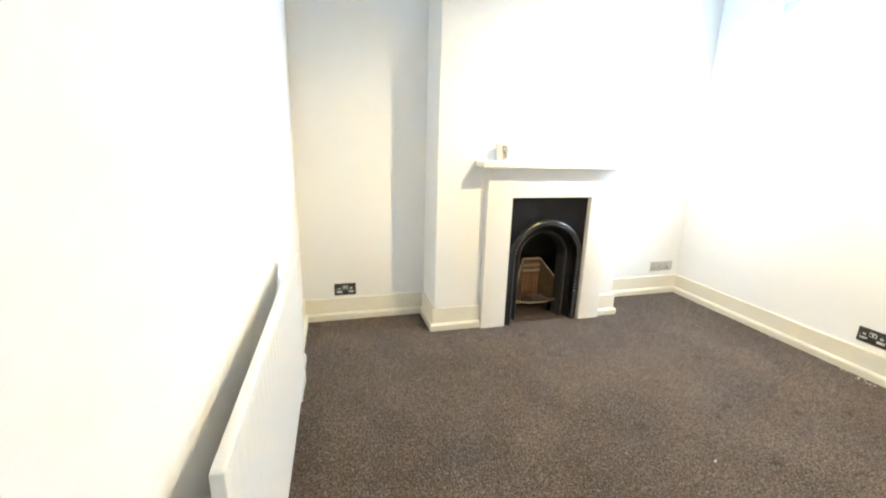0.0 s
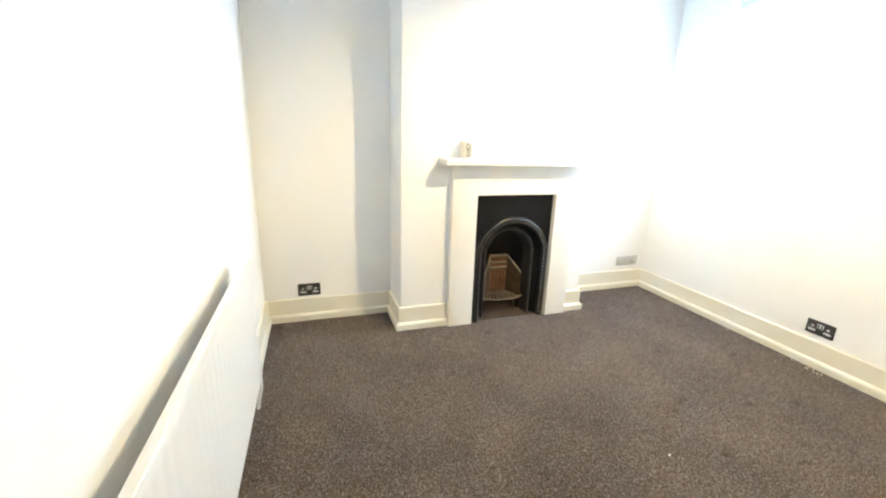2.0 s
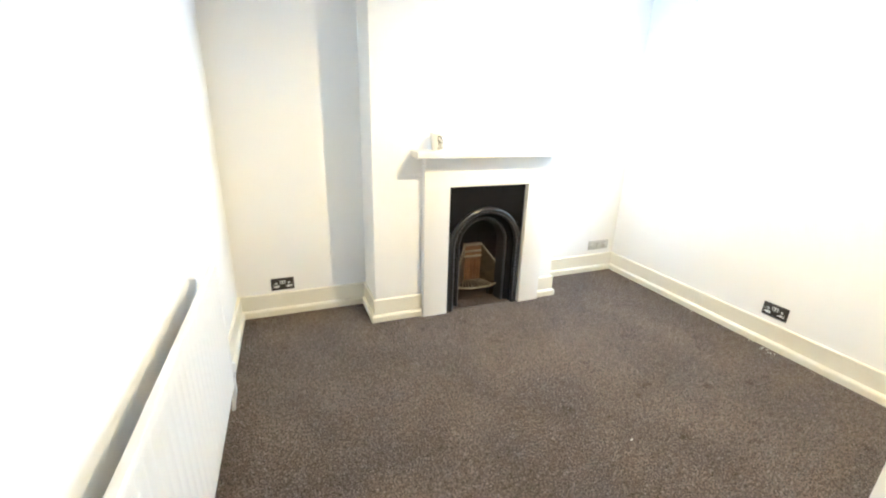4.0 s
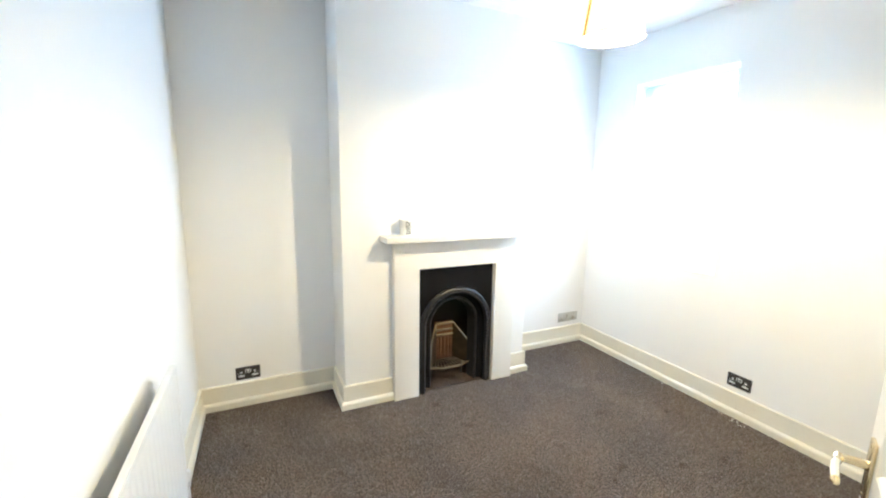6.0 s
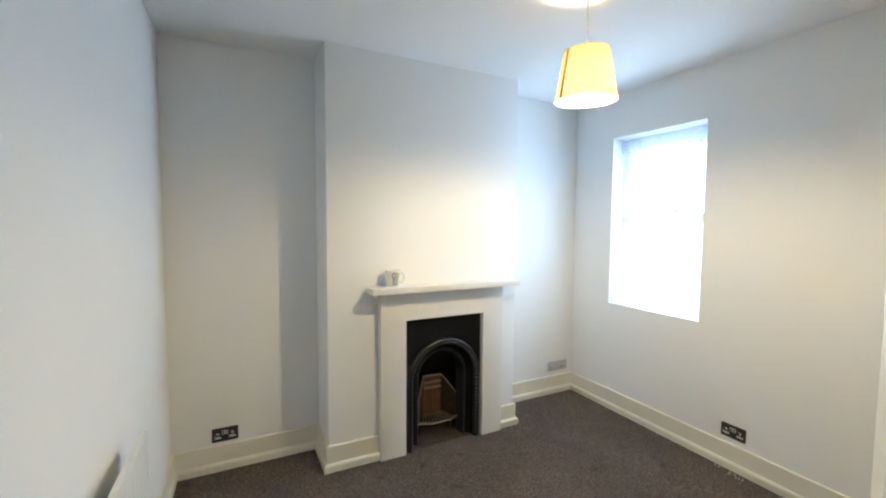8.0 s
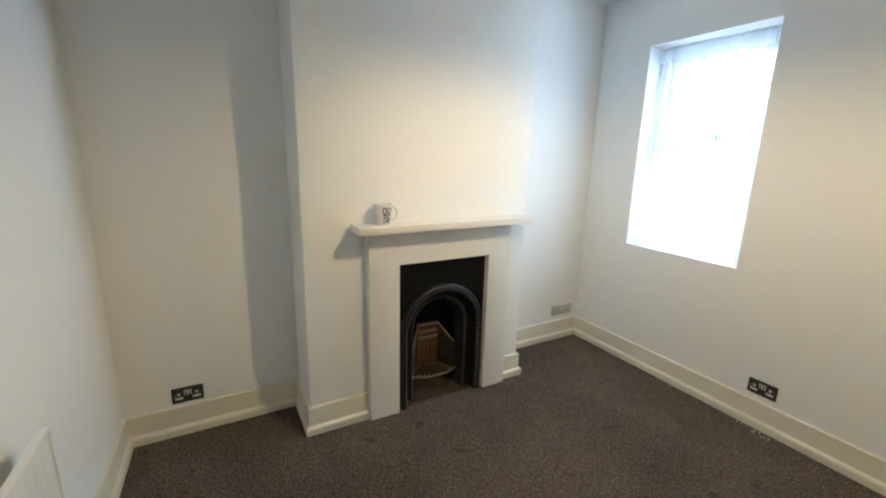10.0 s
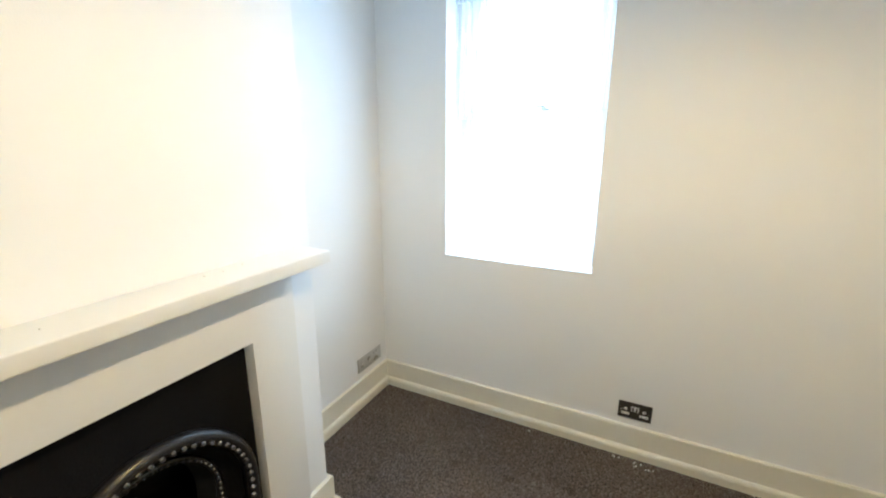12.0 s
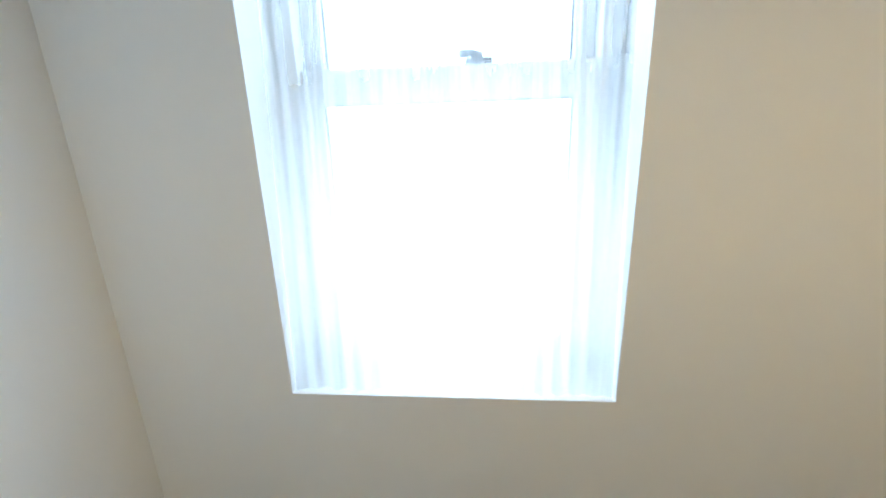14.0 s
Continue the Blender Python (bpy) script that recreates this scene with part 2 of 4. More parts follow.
def lathe(bm, profile, centre=(0, 0, 0), steps=40, m=None, close=False):
    """Turn (radius, height) pairs about z."""
    rings = []
    for r, z in profile:
        ring = []
        for i in range(steps):
            a = 2 * math.pi * i / steps
            p = Vector((centre[0] + r * math.cos(a), centre[1] + r * math.sin(a), centre[2] + z))
            ring.append(bm.verts.new(m @ p if m is not None else p))
        rings.append(ring)
    for a, b in zip(rings, rings[1:]):
        for i in range(steps):
            j = (i + 1) % steps
            bm.faces.new((a[i], a[j], b[j], b[i]))
    if close:
        bm.faces.new(list(reversed(rings[0])))
        bm.faces.new(rings[-1])
    return bm


def tube(bm, points, radius, steps=10, caps=True):
    """A round bar along a line of points."""
    pts = [Vector(p) for p in points]
    rings = []
    side = None
    for i, p in enumerate(pts):
        d = (pts[min(i + 1, len(pts) - 1)] - pts[max(i - 1, 0)]).normalized()
        if side is None:
            side = d.cross(Vector((0.31, 0.17, 0.93))).normalized()
        side = (side - d * side.dot(d)).normalized()
        up = d.cross(side)
        r = radius[i] if isinstance(radius, (list, tuple)) else radius
        rings.append([bm.verts.new(p + (side * math.cos(2 * math.pi * k / steps) + up * math.sin(2 * math.pi * k / steps)) * r) for k in range(steps)])
    for a, b in zip(rings, rings[1:]):
        for k in range(steps):
            j = (k + 1) % steps
            bm.faces.new((a[k], a[j], b[j], b[k]))
    if caps:
        bm.faces.new(list(reversed(rings[0])))
        bm.faces.new(rings[-1])
    return bm


def sweep(bm, path, profile, closed=False):
    """Carry a closed profile of (outward, up) along a plan line with mitred corners; outward is to the right of travel."""
    pts = [Vector(p) for p in path]
    rings = []
    for i, p in enumerate(pts):
        d0 = (p - pts[i - 1]).normalized() if i else None
        d1 = (pts[i + 1] - p).normalized() if i < len(pts) - 1 else None
        n0 = Vector((d0.y, -d0.x)) if d0 else None
        n1 = Vector((d1.y, -d1.x)) if d1 else None
        if n0 is None or n1 is None:
            nrm = n1 if n0 is None else n0
        else:
            nrm = (n0 + n1) / (1 + n0.dot(n1))
        rings.append([bm.verts.new((p.x + nrm.x * o, p.y + nrm.y * o, z)) for o, z in profile])
    k = len(profile)
    for a, b in zip(rings, rings[1:]):
        for i in range(k):
            j = (i + 1) % k
            bm.faces.new((a[i], b[i], b[j], a[j]))
    bm.faces.new(rings[0])
    bm.faces.new(list(reversed(rings[-1])))
    bmesh.ops.recalc_face_normals(bm, faces=list(bm.faces))
    return bm


def thicken(bm, geom, thickness):
    bm.normal_update()
    bmesh.ops.solidify(bm, geom=geom, thickness=thickness)


def obj(name, bm, material, smooth=False, parent=None):
    me = bpy.data.meshes.new(name)
    bmesh.ops.recalc_face_normals(bm, faces=list(bm.faces))
    bm.to_mesh(me)
    bm.free()
    me.materials.append(material)
    if smooth:
        for p in me.polygons:
            p.use_smooth = True
        me.set_sharp_from_angle(angle=radians(38))
    ob = new(name, me)
    if parent is not None:
        ob.parent = parent
    return ob


def part(name, bm, material, parent, label="", smooth=True):
    ob = obj(name, bm, material, smooth, parent)
    return tagged(ob, label) if label else ob


def thing(name, at, label, category, group=""):
    ob = new(name)
    ob.empty_display_size = 0.1
    ob.matrix_world = at if isinstance(at, Matrix) else Matrix.Translation(at)
    return tagged(ob, label, category, group)


def structure(name, bm, material, label, category, smooth=False):
    return tagged(obj(name, bm, material, smooth), label, category, kind="structure")


def holed(axis, at, thick, u0, u1, v0, v1, hole):
    """A wall slab across x or y with one opening through it: u runs along the wall, v is height."""
    bm = bmesh.new()
    hu0, hu1, hv0, hv1 = hole
    us, vs = sorted({u0, hu0, hu1, u1}), sorted({v0, hv0, hv1, v1})

    def put(u, v, w):
        return bm.verts.new((w, u, v) if axis == "x" else (u, w, v))
    grid = {(i, j, k): put(u, v, at + k * thick) for i, u in enumerate(us) for j, v in enumerate(vs) for k in (0, 1)}

    def solid(i, j):
        if not (0 <= i < len(us) - 1 and 0 <= j < len(vs) - 1):
            return False
        cu, cv = (us[i] + us[i + 1]) / 2, (vs[j] + vs[j + 1]) / 2
        return not (hu0 < cu < hu1 and hv0 < cv < hv1)
    for i in range(len(us) - 1):
        for j in range(len(vs) - 1):
            if not solid(i, j):
                continue
            for k in (0, 1):
                bm.faces.new([grid[q] for q in ((i, j, k), (i + 1, j, k), (i + 1, j + 1, k), (i, j + 1, k))])
            for di, dj, a, b in ((-1, 0, (i, j), (i, j + 1)), (1, 0, (i + 1, j), (i + 1, j + 1)), (0, -1, (i, j), (i + 1, j)), (0, 1, (i, j + 1), (i + 1, j + 1))):
                if not solid(i + di, j + dj):
                    bm.faces.new([grid[q] for q in ((*a, 0), (*b, 0), (*b, 1), (*a, 1))])
    loose = [v for v in bm.verts if not v.link_faces]
    bmesh.ops.delete(bm, geom=loose, context="VERTS")
    bmesh.ops.recalc_face_normals(bm, faces=list(bm.faces))
    bm.normal_update()
    return bm


# ---- the room ----
XL, XLN, XR, YB, YN, H = -3.175, -3.255, 0.028, 0.025, -2.875, 2.63      # wall faces (the west wall splays from XL to XLN) and ceiling
BX0, BX1, BY = -2.308, -0.893, -0.300                       # chimney breast
WY0, WY1, WZ0, WZ1 = -1.165, -0.394, 0.900, 2.271           # window opening
DX0, DX1, DH = -3.105, -2.265, 2.045                        # door opening
NW = 0.13                                                   # thickness of the door's wall

bm = bmesh.new()
box(bm, XL - 0.3, YN - NW, -0.12, XR + 0.3, YB + 0.2, 0)
structure("floor", bm, CARPET, "worn brown twist-pile carpet with darker trodden stains", "carpet")
bm = bmesh.new()
box(bm, XL - 0.6, -4.4, H, XR + 0.3, YB + 0.2, H + 0.15)
structure("ceiling", bm, CEIL, "plain white painted ceiling", "ceiling")
bm = bmesh.new()
lo = [bm.verts.new((x, y, 0)) for x, y in ((XL - 0.3, YN - NW), (XLN - (XL - XLN) * NW / (YB - YN), YN - NW), (XL + (XL - XLN) * 0.2 / (YB - YN), YB + 0.2), (XL - 0.3, YB + 0.2))]
hi = [bm.verts.new((v.co.x, v.co.y, H)) for v in lo]
bm.faces.new(lo), bm.faces.new(hi)
for i in range(4):
    bm.faces.new((lo[i], lo[(i + 1) % 4], hi[(i + 1) % 4], hi[i]))
structure("wall_west", bm, WALL, "white painted plaster wall behind the radiator", "wall")
bm = bmesh.new()
box(bm, XL - 0.05, YB, 0, XR + 0.3, YB + 0.2, H)
structure("wall_north", bm, WALL, "white painted plaster alcove wall", "wall")
LEAN = Matrix.Translation((XR, -0.382, 0)) @ pose(0, 0, 0, 0, 0, -0.985) @ Matrix.Translation((-XR, 0.382, 0))   # the east wall is a degree out of square
bm = holed("x", XR, 0.272, YN - NW, YB + 0.05, 0, H, (WY0, WY1, WZ0, WZ1))
bm.transform(LEAN)
structure("wall_east", bm, WALL, "white painted plaster wall with a window opening", "wall")
structure("wall_south", holed("y", YN - NW, NW, XLN - 0.02, XR, 0, H, (DX0, DX1, 0, DH)), WALL, "white painted plaster wall with a doorway", "wall")

# chimney breast with the flue opening
OX0, OX1, OZ = -1.805, -1.207, 0.917                        # fireplace opening
bm = holed("y", BY, YB - BY, BX0, BX1, 0, H, (OX0 - 0.01, OX1 + 0.01, -0.001, OZ + 0.01))
edges = [e for e in bm.edges if abs(e.verts[0].co.y - BY) < 1e-4 and abs(e.verts[1].co.y - BY) < 1e-4
         and abs(e.verts[0].co.x - e.verts[1].co.x) < 1e-4 and (abs(e.verts[0].co.x - BX0) < 1e-4 or abs(e.verts[0].co.x - BX1) < 1e-4)]
bmesh.ops.bevel(bm, geom=edges, offset=0.006, segments=3, affect="EDGES", profile=0.5)
structure("wall_chimney_breast", bm, WALL, "white painted chimney breast standing out between two alcoves", "wall", True)

# skirting: a plain board and a bead that meets the carpet
SKIRT = [(-0.004, 0.002), (0.033, 0.002), (0.035, 0.038), (0.032, 0.047), (0.025, 0.053), (0.017, 0.055), (0.0165, 0.156), (0.0155, 0.160), (0.013, 0.1615), (-0.004, 0.162)]
bm = bmesh.new()
sweep(bm, [(XLN, YN), (XL, YB), (BX0, YB), (BX0, BY), (-1.983, BY)], SKIRT)
structure("baseboard_1", bm, TRIM, "cream gloss painted skirting board with a bead at the carpet", "skirting board")
bm = bmesh.new()
sweep(bm, [(-1.037, BY), (BX1, BY), (BX1, YB), (XR + 0.007, YB), (XR - 0.043, YN), (DX1 + 0.075, YN)], SKIRT)
structure("baseboard_2", bm, TRIM, "cream gloss painted skirting board with a bead at the carpet", "skirting board")

# hall behind the doorway, closed all round
bm = bmesh.new()
box(bm, -3.785, -4.4, -0.12, -1.6, YN - NW, -0.002)
structure("floor_hall", bm, CARPET, "brown carpet of the hall outside the doorway", "carpet")
for nm, c in (("wall_hall_west", (-3.985, -4.6, 0, -3.785, YN - NW, H)), ("wall_hall_east", (-1.6, -4.6, 0, -1.4, YN - NW, H)), ("wall_hall_south", (-3.785, -4.6, 0, -1.6, -4.4, H)),
              ("wall_hall_north", (-3.785, YN - NW, 0, XL - 0.3, YN - NW + 0.1, H))):
    bm = bmesh.new()
    box(bm, *c)
    structure(nm, bm, WALL, "plain white painted hall wall", "wall")

# ground outside
bm = bmesh.new()
bmesh.ops.create_grid(bm, x_segments=2, y_segments=2, size=1500, matrix=Matrix.Translation((0, 0, -0.45)))
structure("ground", bm, GROUND, "plain grey ground outside the house", "ground")


# ---- door ----
def door_frame():
    w = 0.028
    frame_ob = thing("door_1_frame", (0, 0, 0), "white painted door lining with moulded architrave", "door frame")
    for nm, c in (("jamb", (DX0, YN - NW - 0.004, 0, DX0 + w, YN + 0.004, DH)), ("jamb", (DX1 - w, YN - NW - 0.004, 0, DX1, YN + 0.004, DH)),
                  ("head", (DX0 + w, YN - NW - 0.004, DH - w, DX1 - w, YN + 0.004, DH))):
        part(nm, bevelled(*c, 0.002), DOORPAINT, frame_ob)
    for nm, c in (("architrave", (DX0 - 0.055, YN, 0, DX0 + 0.008, YN + 0.018, DH + 0.05)), ("architrave", (DX1 - 0.008, YN, 0, DX1 + 0.06, YN + 0.018, DH + 0.05)),
                  ("architrave", (DX0 + 0.008, YN, DH - 0.008, DX1 - 0.008, YN + 0.018, DH + 0.05))):
        part(nm, bevelled(*c, 0.005, 3), DOORPAINT, frame_ob)
    frame_ob["kind"] = "structure"


door_frame()


def door_leaf():
    """A six-panel moulded leaf; x runs from the hinge to the closing edge, the face towards +y is the one with the frames' handle."""
    width, height, thick = 0.765, 2.0, 0.040
    leaf = thing("door_1", pose(DX1 - 0.02, YN + 0.012, 0.008, 0, 0, 25.5), "white six-panel interior door standing wide open", "door")
    leaf["kind"] = "structure"
    cols = ((0.105, 0.345), (0.43, 0.665))
    rows = ((0.215, 0.74), (0.93, 1.56), (1.65, 1.875))
    xs = sorted({0.0, width, *[v for c in cols for v in c]})
    zs = sorted({0.0, height, *[v for r in rows for v in r]})
    bm = bmesh.new()
    for side in (1, -1):
        y = side * thick / 2
        for i in range(len(xs) - 1):
            for j in range(len(zs) - 1):
                x0, x1, z0, z1 = xs[i], xs[i + 1], zs[j], zs[j + 1]
                q = lambda a, d: [bm.verts.new((x0 + a if k in (0, 3) else x1 - a, y - side * d, z0 + a if k < 2 else z1 - a)) for k in range(4)]
                if (x0, x1) in cols and (z0, z1) in rows:
                    rings = [q(0, 0), q(0.006, 0.003), q(0.016, 0.010), q(0.026, 0.011), q(0.046, 0.004), q(0.052, 0.003)]
                    for a, b in zip(rings, rings[1:]):
                        for k in range(4):
                            bm.faces.new((a[k], a[(k + 1) % 4], b[(k + 1) % 4], b[k]))
                    bm.faces.new(rings[-1])
                else:
                    bm.faces.new(q(0, 0))
    bmesh.ops.remove_doubles(bm, verts=list(bm.verts), dist=1e-5)
    t = thick / 2
    for a, b in (((0, 0), (width, 0)), ((width, 0), (width, height)), ((width, height), (0, height)), ((0, height), (0, 0))):
        bm.faces.new([bm.verts.new(v) for v in ((a[0], -t, a[1]), (b[0], -t, b[1]), (b[0], t, b[1]), (a[0], t, a[1]))])
    bmesh.ops.remove_doubles(bm, verts=list(bm.verts), dist=1e-5)
    part("leaf", bm, DOORPAINT, leaf, smooth=False)
    for side in (1, -1):
        y = side * t
        hx, hz = width - 0.058, 0.930
        handle = part("handle_plate", bevelled(hx - 0.021, min(y, y + side * 0.008), hz - 0.080, hx + 0.021, max(y, y + side * 0.008), hz + 0.058, 0.003, 2), BRASS, leaf, "polished brass backplate")
        bm = bmesh.new()
        tube(bm, [(hx, y + side * 0.006, hz), (hx, y + side * 0.05, hz)], [0.0105, 0.0085], 14)
        part("neck", bm, BRASS, handle)
        pts = [(hx + 0.006, y + side * 0.052, hz), (hx - 0.012, y + side * 0.055, hz), (hx - 0.018, y + side * 0.057, hz - 0.001)]
        bm = bmesh.new()
        tube(bm, pts, [0.008, 0.0095, 0.0090], 14)
        part("lever", bm, BRASS, handle, "shiny curved brass lever")
        bm = bmesh.new()
        tube(bm, [(hx - 0.018, y + side * 0.057, hz - 0.001), (hx - 0.032, y + side * 0.060, hz - 0.003), (hx - 0.055, y + side * 0.062, hz - 0.007), (hx - 0.074, y + side * 0.062, hz - 0.012)], [0.0070, 0.0078, 0.0078, 0.0072], 16)
        part("grip", bm, CHINA, handle, "white grip of the lever")
        bm = bmesh.new()
        tube(bm, [(hx - 0.074, y + side * 0.062, hz - 0.012), (hx - 0.081, y + side * 0.062, hz - 0.014), (hx - 0.088, y + side * 0.060, hz - 0.016)], [0.0076, 0.0084, 0.005], 16)
        part("end_cap", bm, BRASS, handle, "brass end of the lever")
        for dz in (0.046, -0.068):
            bm = bmesh.new()
            lathe(bm, [(0.0, 0.0015), (0.003, 0.0012), (0.0042, 0.0)], steps=12, m=pose(hx, y + side * 0.008, hz + dz, -90 * side, 0, 0))
            part("screw", bm, BRASS, handle)
        bm = bmesh.new()
        box(bm, hx - 0.002, min(y + side * 0.0075, y + side * 0.0085), hz - 0.052, hx + 0.002, max(y + side * 0.0075, y + side * 0.0085), hz - 0.036)
        part("keyhole", bm, BLACKPLASTIC, handle)
    for z in (0.2, 1.0, 1.78):
        bm = bmesh.new()
        tube(bm, [(-0.006, 0.022, z - 0.045), (-0.006, 0.022, z + 0.045)], 0.006, 12)
        part("hinge", bm, BRASS, leaf)


door_leaf()


# ---- window ----
def window_unit():
    win = thing("window_1", LEAN, "white painted sliding sash window in a plain plastered reveal", "window")
    win["kind"] = "structure"
    x0 = 0.168
    for nm, c in (("frame_stile", (x0, WY0, WZ0, x0 + 0.10, WY0 + 0.05, WZ1)), ("frame_stile", (x0, WY1 - 0.05, WZ0, x0 + 0.10, WY1, WZ1)),
                  ("frame_head", (x0, WY0 + 0.05, WZ1 - 0.05, x0 + 0.10, WY1 - 0.05, WZ1)), ("window_sill", (x0 - 0.01, WY0 + 0.05, WZ0, x0 + 0.13, WY1 - 0.05, WZ0 + 0.016))):
        part(nm, bevelled(*c, 0.003), FRAMEPAINT, win)

    def sash(nm, xa, za, zb, bottom, top):
        s = thing(nm, (0, 0, 0), "", "")
        for k in ("label", "category"):
            if k in s:
                del s[k]
        s.parent = win
        ya, yb, st = WY0 + 0.052, WY1 - 0.052, 0.046
        part("stile", bevelled(xa, ya, za, xa + 0.04, ya + st, zb, 0.004), FRAMEPAINT, s)
        part("stile", bevelled(xa, yb - st, za, xa + 0.04, yb, zb, 0.004), FRAMEPAINT, s)
        part("rail", bevelled(xa, ya + st, za, xa + 0.04, yb - st, za + bottom, 0.004), FRAMEPAINT, s)
        part("rail", bevelled(xa, ya + st, zb - top, xa + 0.04, yb - st, zb, 0.004), FRAMEPAINT, s)
        bm = bmesh.new()
        box(bm, xa + 0.018, ya + st - 0.004, za + bottom - 0.004, xa + 0.022, yb - st + 0.004, zb - top + 0.004)
        pane = part("pane", bm, GLASS, s)
        pane.visible_shadow = False
        y0, y1, z0, z1, g = ya + st, yb - st, za + bottom, zb - top, 0.005
        for c in ((y0, z0, y0 + g, z1), (y1 - g, z0, y1, z1), (y0 + g, z0, y1 - g, z0 + g), (y0 + g, z1 - g, y1 - g, z1)):
            bm = bmesh.new()
            box(bm, xa + 0.011, c[0], c[1], xa + 0.018, c[2], c[3])
            part("glazing_bead", bm, GASKET, s, "thin grey glazing bead")
    sash("lower_sash", x0 + 0.008, WZ0 + 0.018, 1.652, 0.055, 0.075)
    sash("upper_sash", x0 + 0.052, 1.575, WZ1 - 0.052, 0.075, 0.06)
    latch = part("sash_lock", bevelled(x0 + 0.010, -0.886, 1.6525, x0 + 0.044, -0.826, 1.665, 0.003), LOCKIRON, win, "small dark metal sash fastener")
    bm = bmesh.new()
    tube(bm, [(x0 + 0.028, -0.857, 1.661), (x0 + 0.028, -0.857, 1.671), (x0 + 0.02, -0.838, 1.675), (x0 + 0.008, -0.815, 1.672)], [0.010, 0.009, 0.008, 0.009], 10)
    part("arm", bm, LOCKIRON, latch)


window_unit()


def net_curtain():
    net = thing("net_curtain", LEAN, "white net curtain gathered on a wire across the window", "curtain")
    rnd = random.Random(5)
    ya, yb, zb, zt = WY0 + 0.006, WY1 - 0.006, WZ0 + 0.006, WZ1 - 0.030
    nu, nv = 220, 30
    phases = [rnd.uniform(0, 6.28) for _ in range(6)]
    bm = bmesh.new()
    rows = []
    for j in range(nv + 1):
        v = j / nv
        z = zb + (zt - zb) * v
        head = max(0.0, (v - 0.955) / 0.045)
        row = []
        for i in range(nu + 1):
            u = i / nu
            y = ya + (yb - ya) * u
            amp = 0.006 * (0.75 + 0.35 * math.sin(3.1 * u * 6.28 + phases[0])) * (1 - 0.35 * head)
            fold = math.sin(17 * 6.28 * u + 1.1 * math.sin(2 * 6.28 * u + phases[1]) + 0.4 * (1 - v) * math.sin(9 * u + phases[2]))
            fine = 0.35 * math.sin(41 * 6.28 * u + phases[3]) * (0.3 + 0.7 * v)
            x = 0.132 + amp * (fold + fine) - 0.092 * (1 - v) ** 1.3
            hem = 0.002 * math.sin(5 * 6.28 * u + phases[4]) if j == 0 else 0
            row.append(bm.verts.new((x, y, z + hem)))
        rows.append(row)
    for a, b in zip(rows, rows[1:]):
        for i in range(nu):
            bm.faces.new((a[i], a[i + 1], b[i + 1], b[i]))
    part("net", bm, NET, net)
    bm = bmesh.new()
    rows = []
    for z, off in ((zt - 0.075, 0.0), (zt - 0.05, 0.003), (zt - 0.018, 0.006), (zt + 0.006, 0.0), (zt + 0.014, 0.001)):
        row = []
        for i in range(nu + 1):
            u = i / nu
            y = ya + (yb - ya) * u
            ruffle = 0.0065 * math.sin(36 * 6.28 * u + 1.3 * math.sin(5 * 6.28 * u)) + 0.003 * math.sin(71 * 6.28 * u)
            row.append(bm.verts.new((0.124 - off + ruffle, y, z + 0.002 * math.sin(36 * 6.28 * u))))
        rows.append(row)
    for a, b in zip(rows, rows[1:]):
        for i in range(nu):
            bm.faces.new((a[i], a[i + 1], b[i + 1], b[i]))
    part("heading", bm, NETHEAD, net, "gathered heading of the net")
    bm = bmesh.new()
    tube(bm, [(0.126, WY0, zt - 0.008), (0.126, WY1, zt - 0.008)], 0.003, 8)
    part("wire", bm, FLEX, net, "white curtain wire")


net_curtain()


# ---- fireplace ----
def surround():
    s = thing("fireplace_surround", (0, 0, 0), "plain white painted timber fireplace surround with mantel shelf", "fireplace")
    x0, x1, yf = -1.983, -1.037, -0.353
    bm = holed("y", yf, BY - yf, x0, x1, 0.001, 1.1155, (OX0, OX1, 0.0, OZ))
    edges = [e for e in bm.edges if abs(e.verts[0].co.y - yf) < 1e-4 and abs(e.verts[1].co.y - yf) < 1e-4 and len(e.link_faces) == 2
             and abs(e.link_faces[0].normal.dot(e.link_faces[1].normal)) < 0.5]
    bmesh.ops.bevel(bm, geom=edges, offset=0.003, segments=2, affect="EDGES", profile=0.5)
    part("chimneypiece", bm, SURROUND, s)
    bm = bevelled(-2.062, -0.448, 1.1155, -0.957, BY, 1.155, 0.0035, 3)
    part("mantel_shelf", bm, SURROUND, s, "thick white painted mantel shelf")


surround()
YI, CX, SPRING = -0.312, -1.506, 0.478


def arch_line(r, y, z0=0.0, steps=40, leg=14):
    pts = [(CX - r, y, z0 + (SPRING - z0) * i / leg) for i in range(leg)]
    pts += [(CX - r * math.cos(math.pi * i / steps), y, SPRING + r * math.sin(math.pi * i / steps)) for i in range(steps + 1)]
    pts += [(CX + r, y, z0 + (SPRING - z0) * i / leg) for i in reversed(range(leg))]
    return pts


def bridge(bm, a, b):
    va, vb = [bm.verts.new(p) for p in a], [bm.verts.new(p) for p in b]
    for i in range(len(va) - 1):
        bm.faces.new((va[i], va[i + 1], vb[i + 1], vb[i]))


def beads(bm, r, y, radius, pitch, z0=0.012):
    """Small raised studs along an arch."""
    line, acc = arch_line(r, y, z0, 200, 120), 0.0
    for a, b in zip(line, line[1:]):
        acc += (Vector(b) - Vector(a)).length
        if acc >= pitch:
            acc = 0.0
            bmesh.ops.create_icosphere(bm, subdivisions=1, radius=radius, matrix=Matrix.Translation(b))


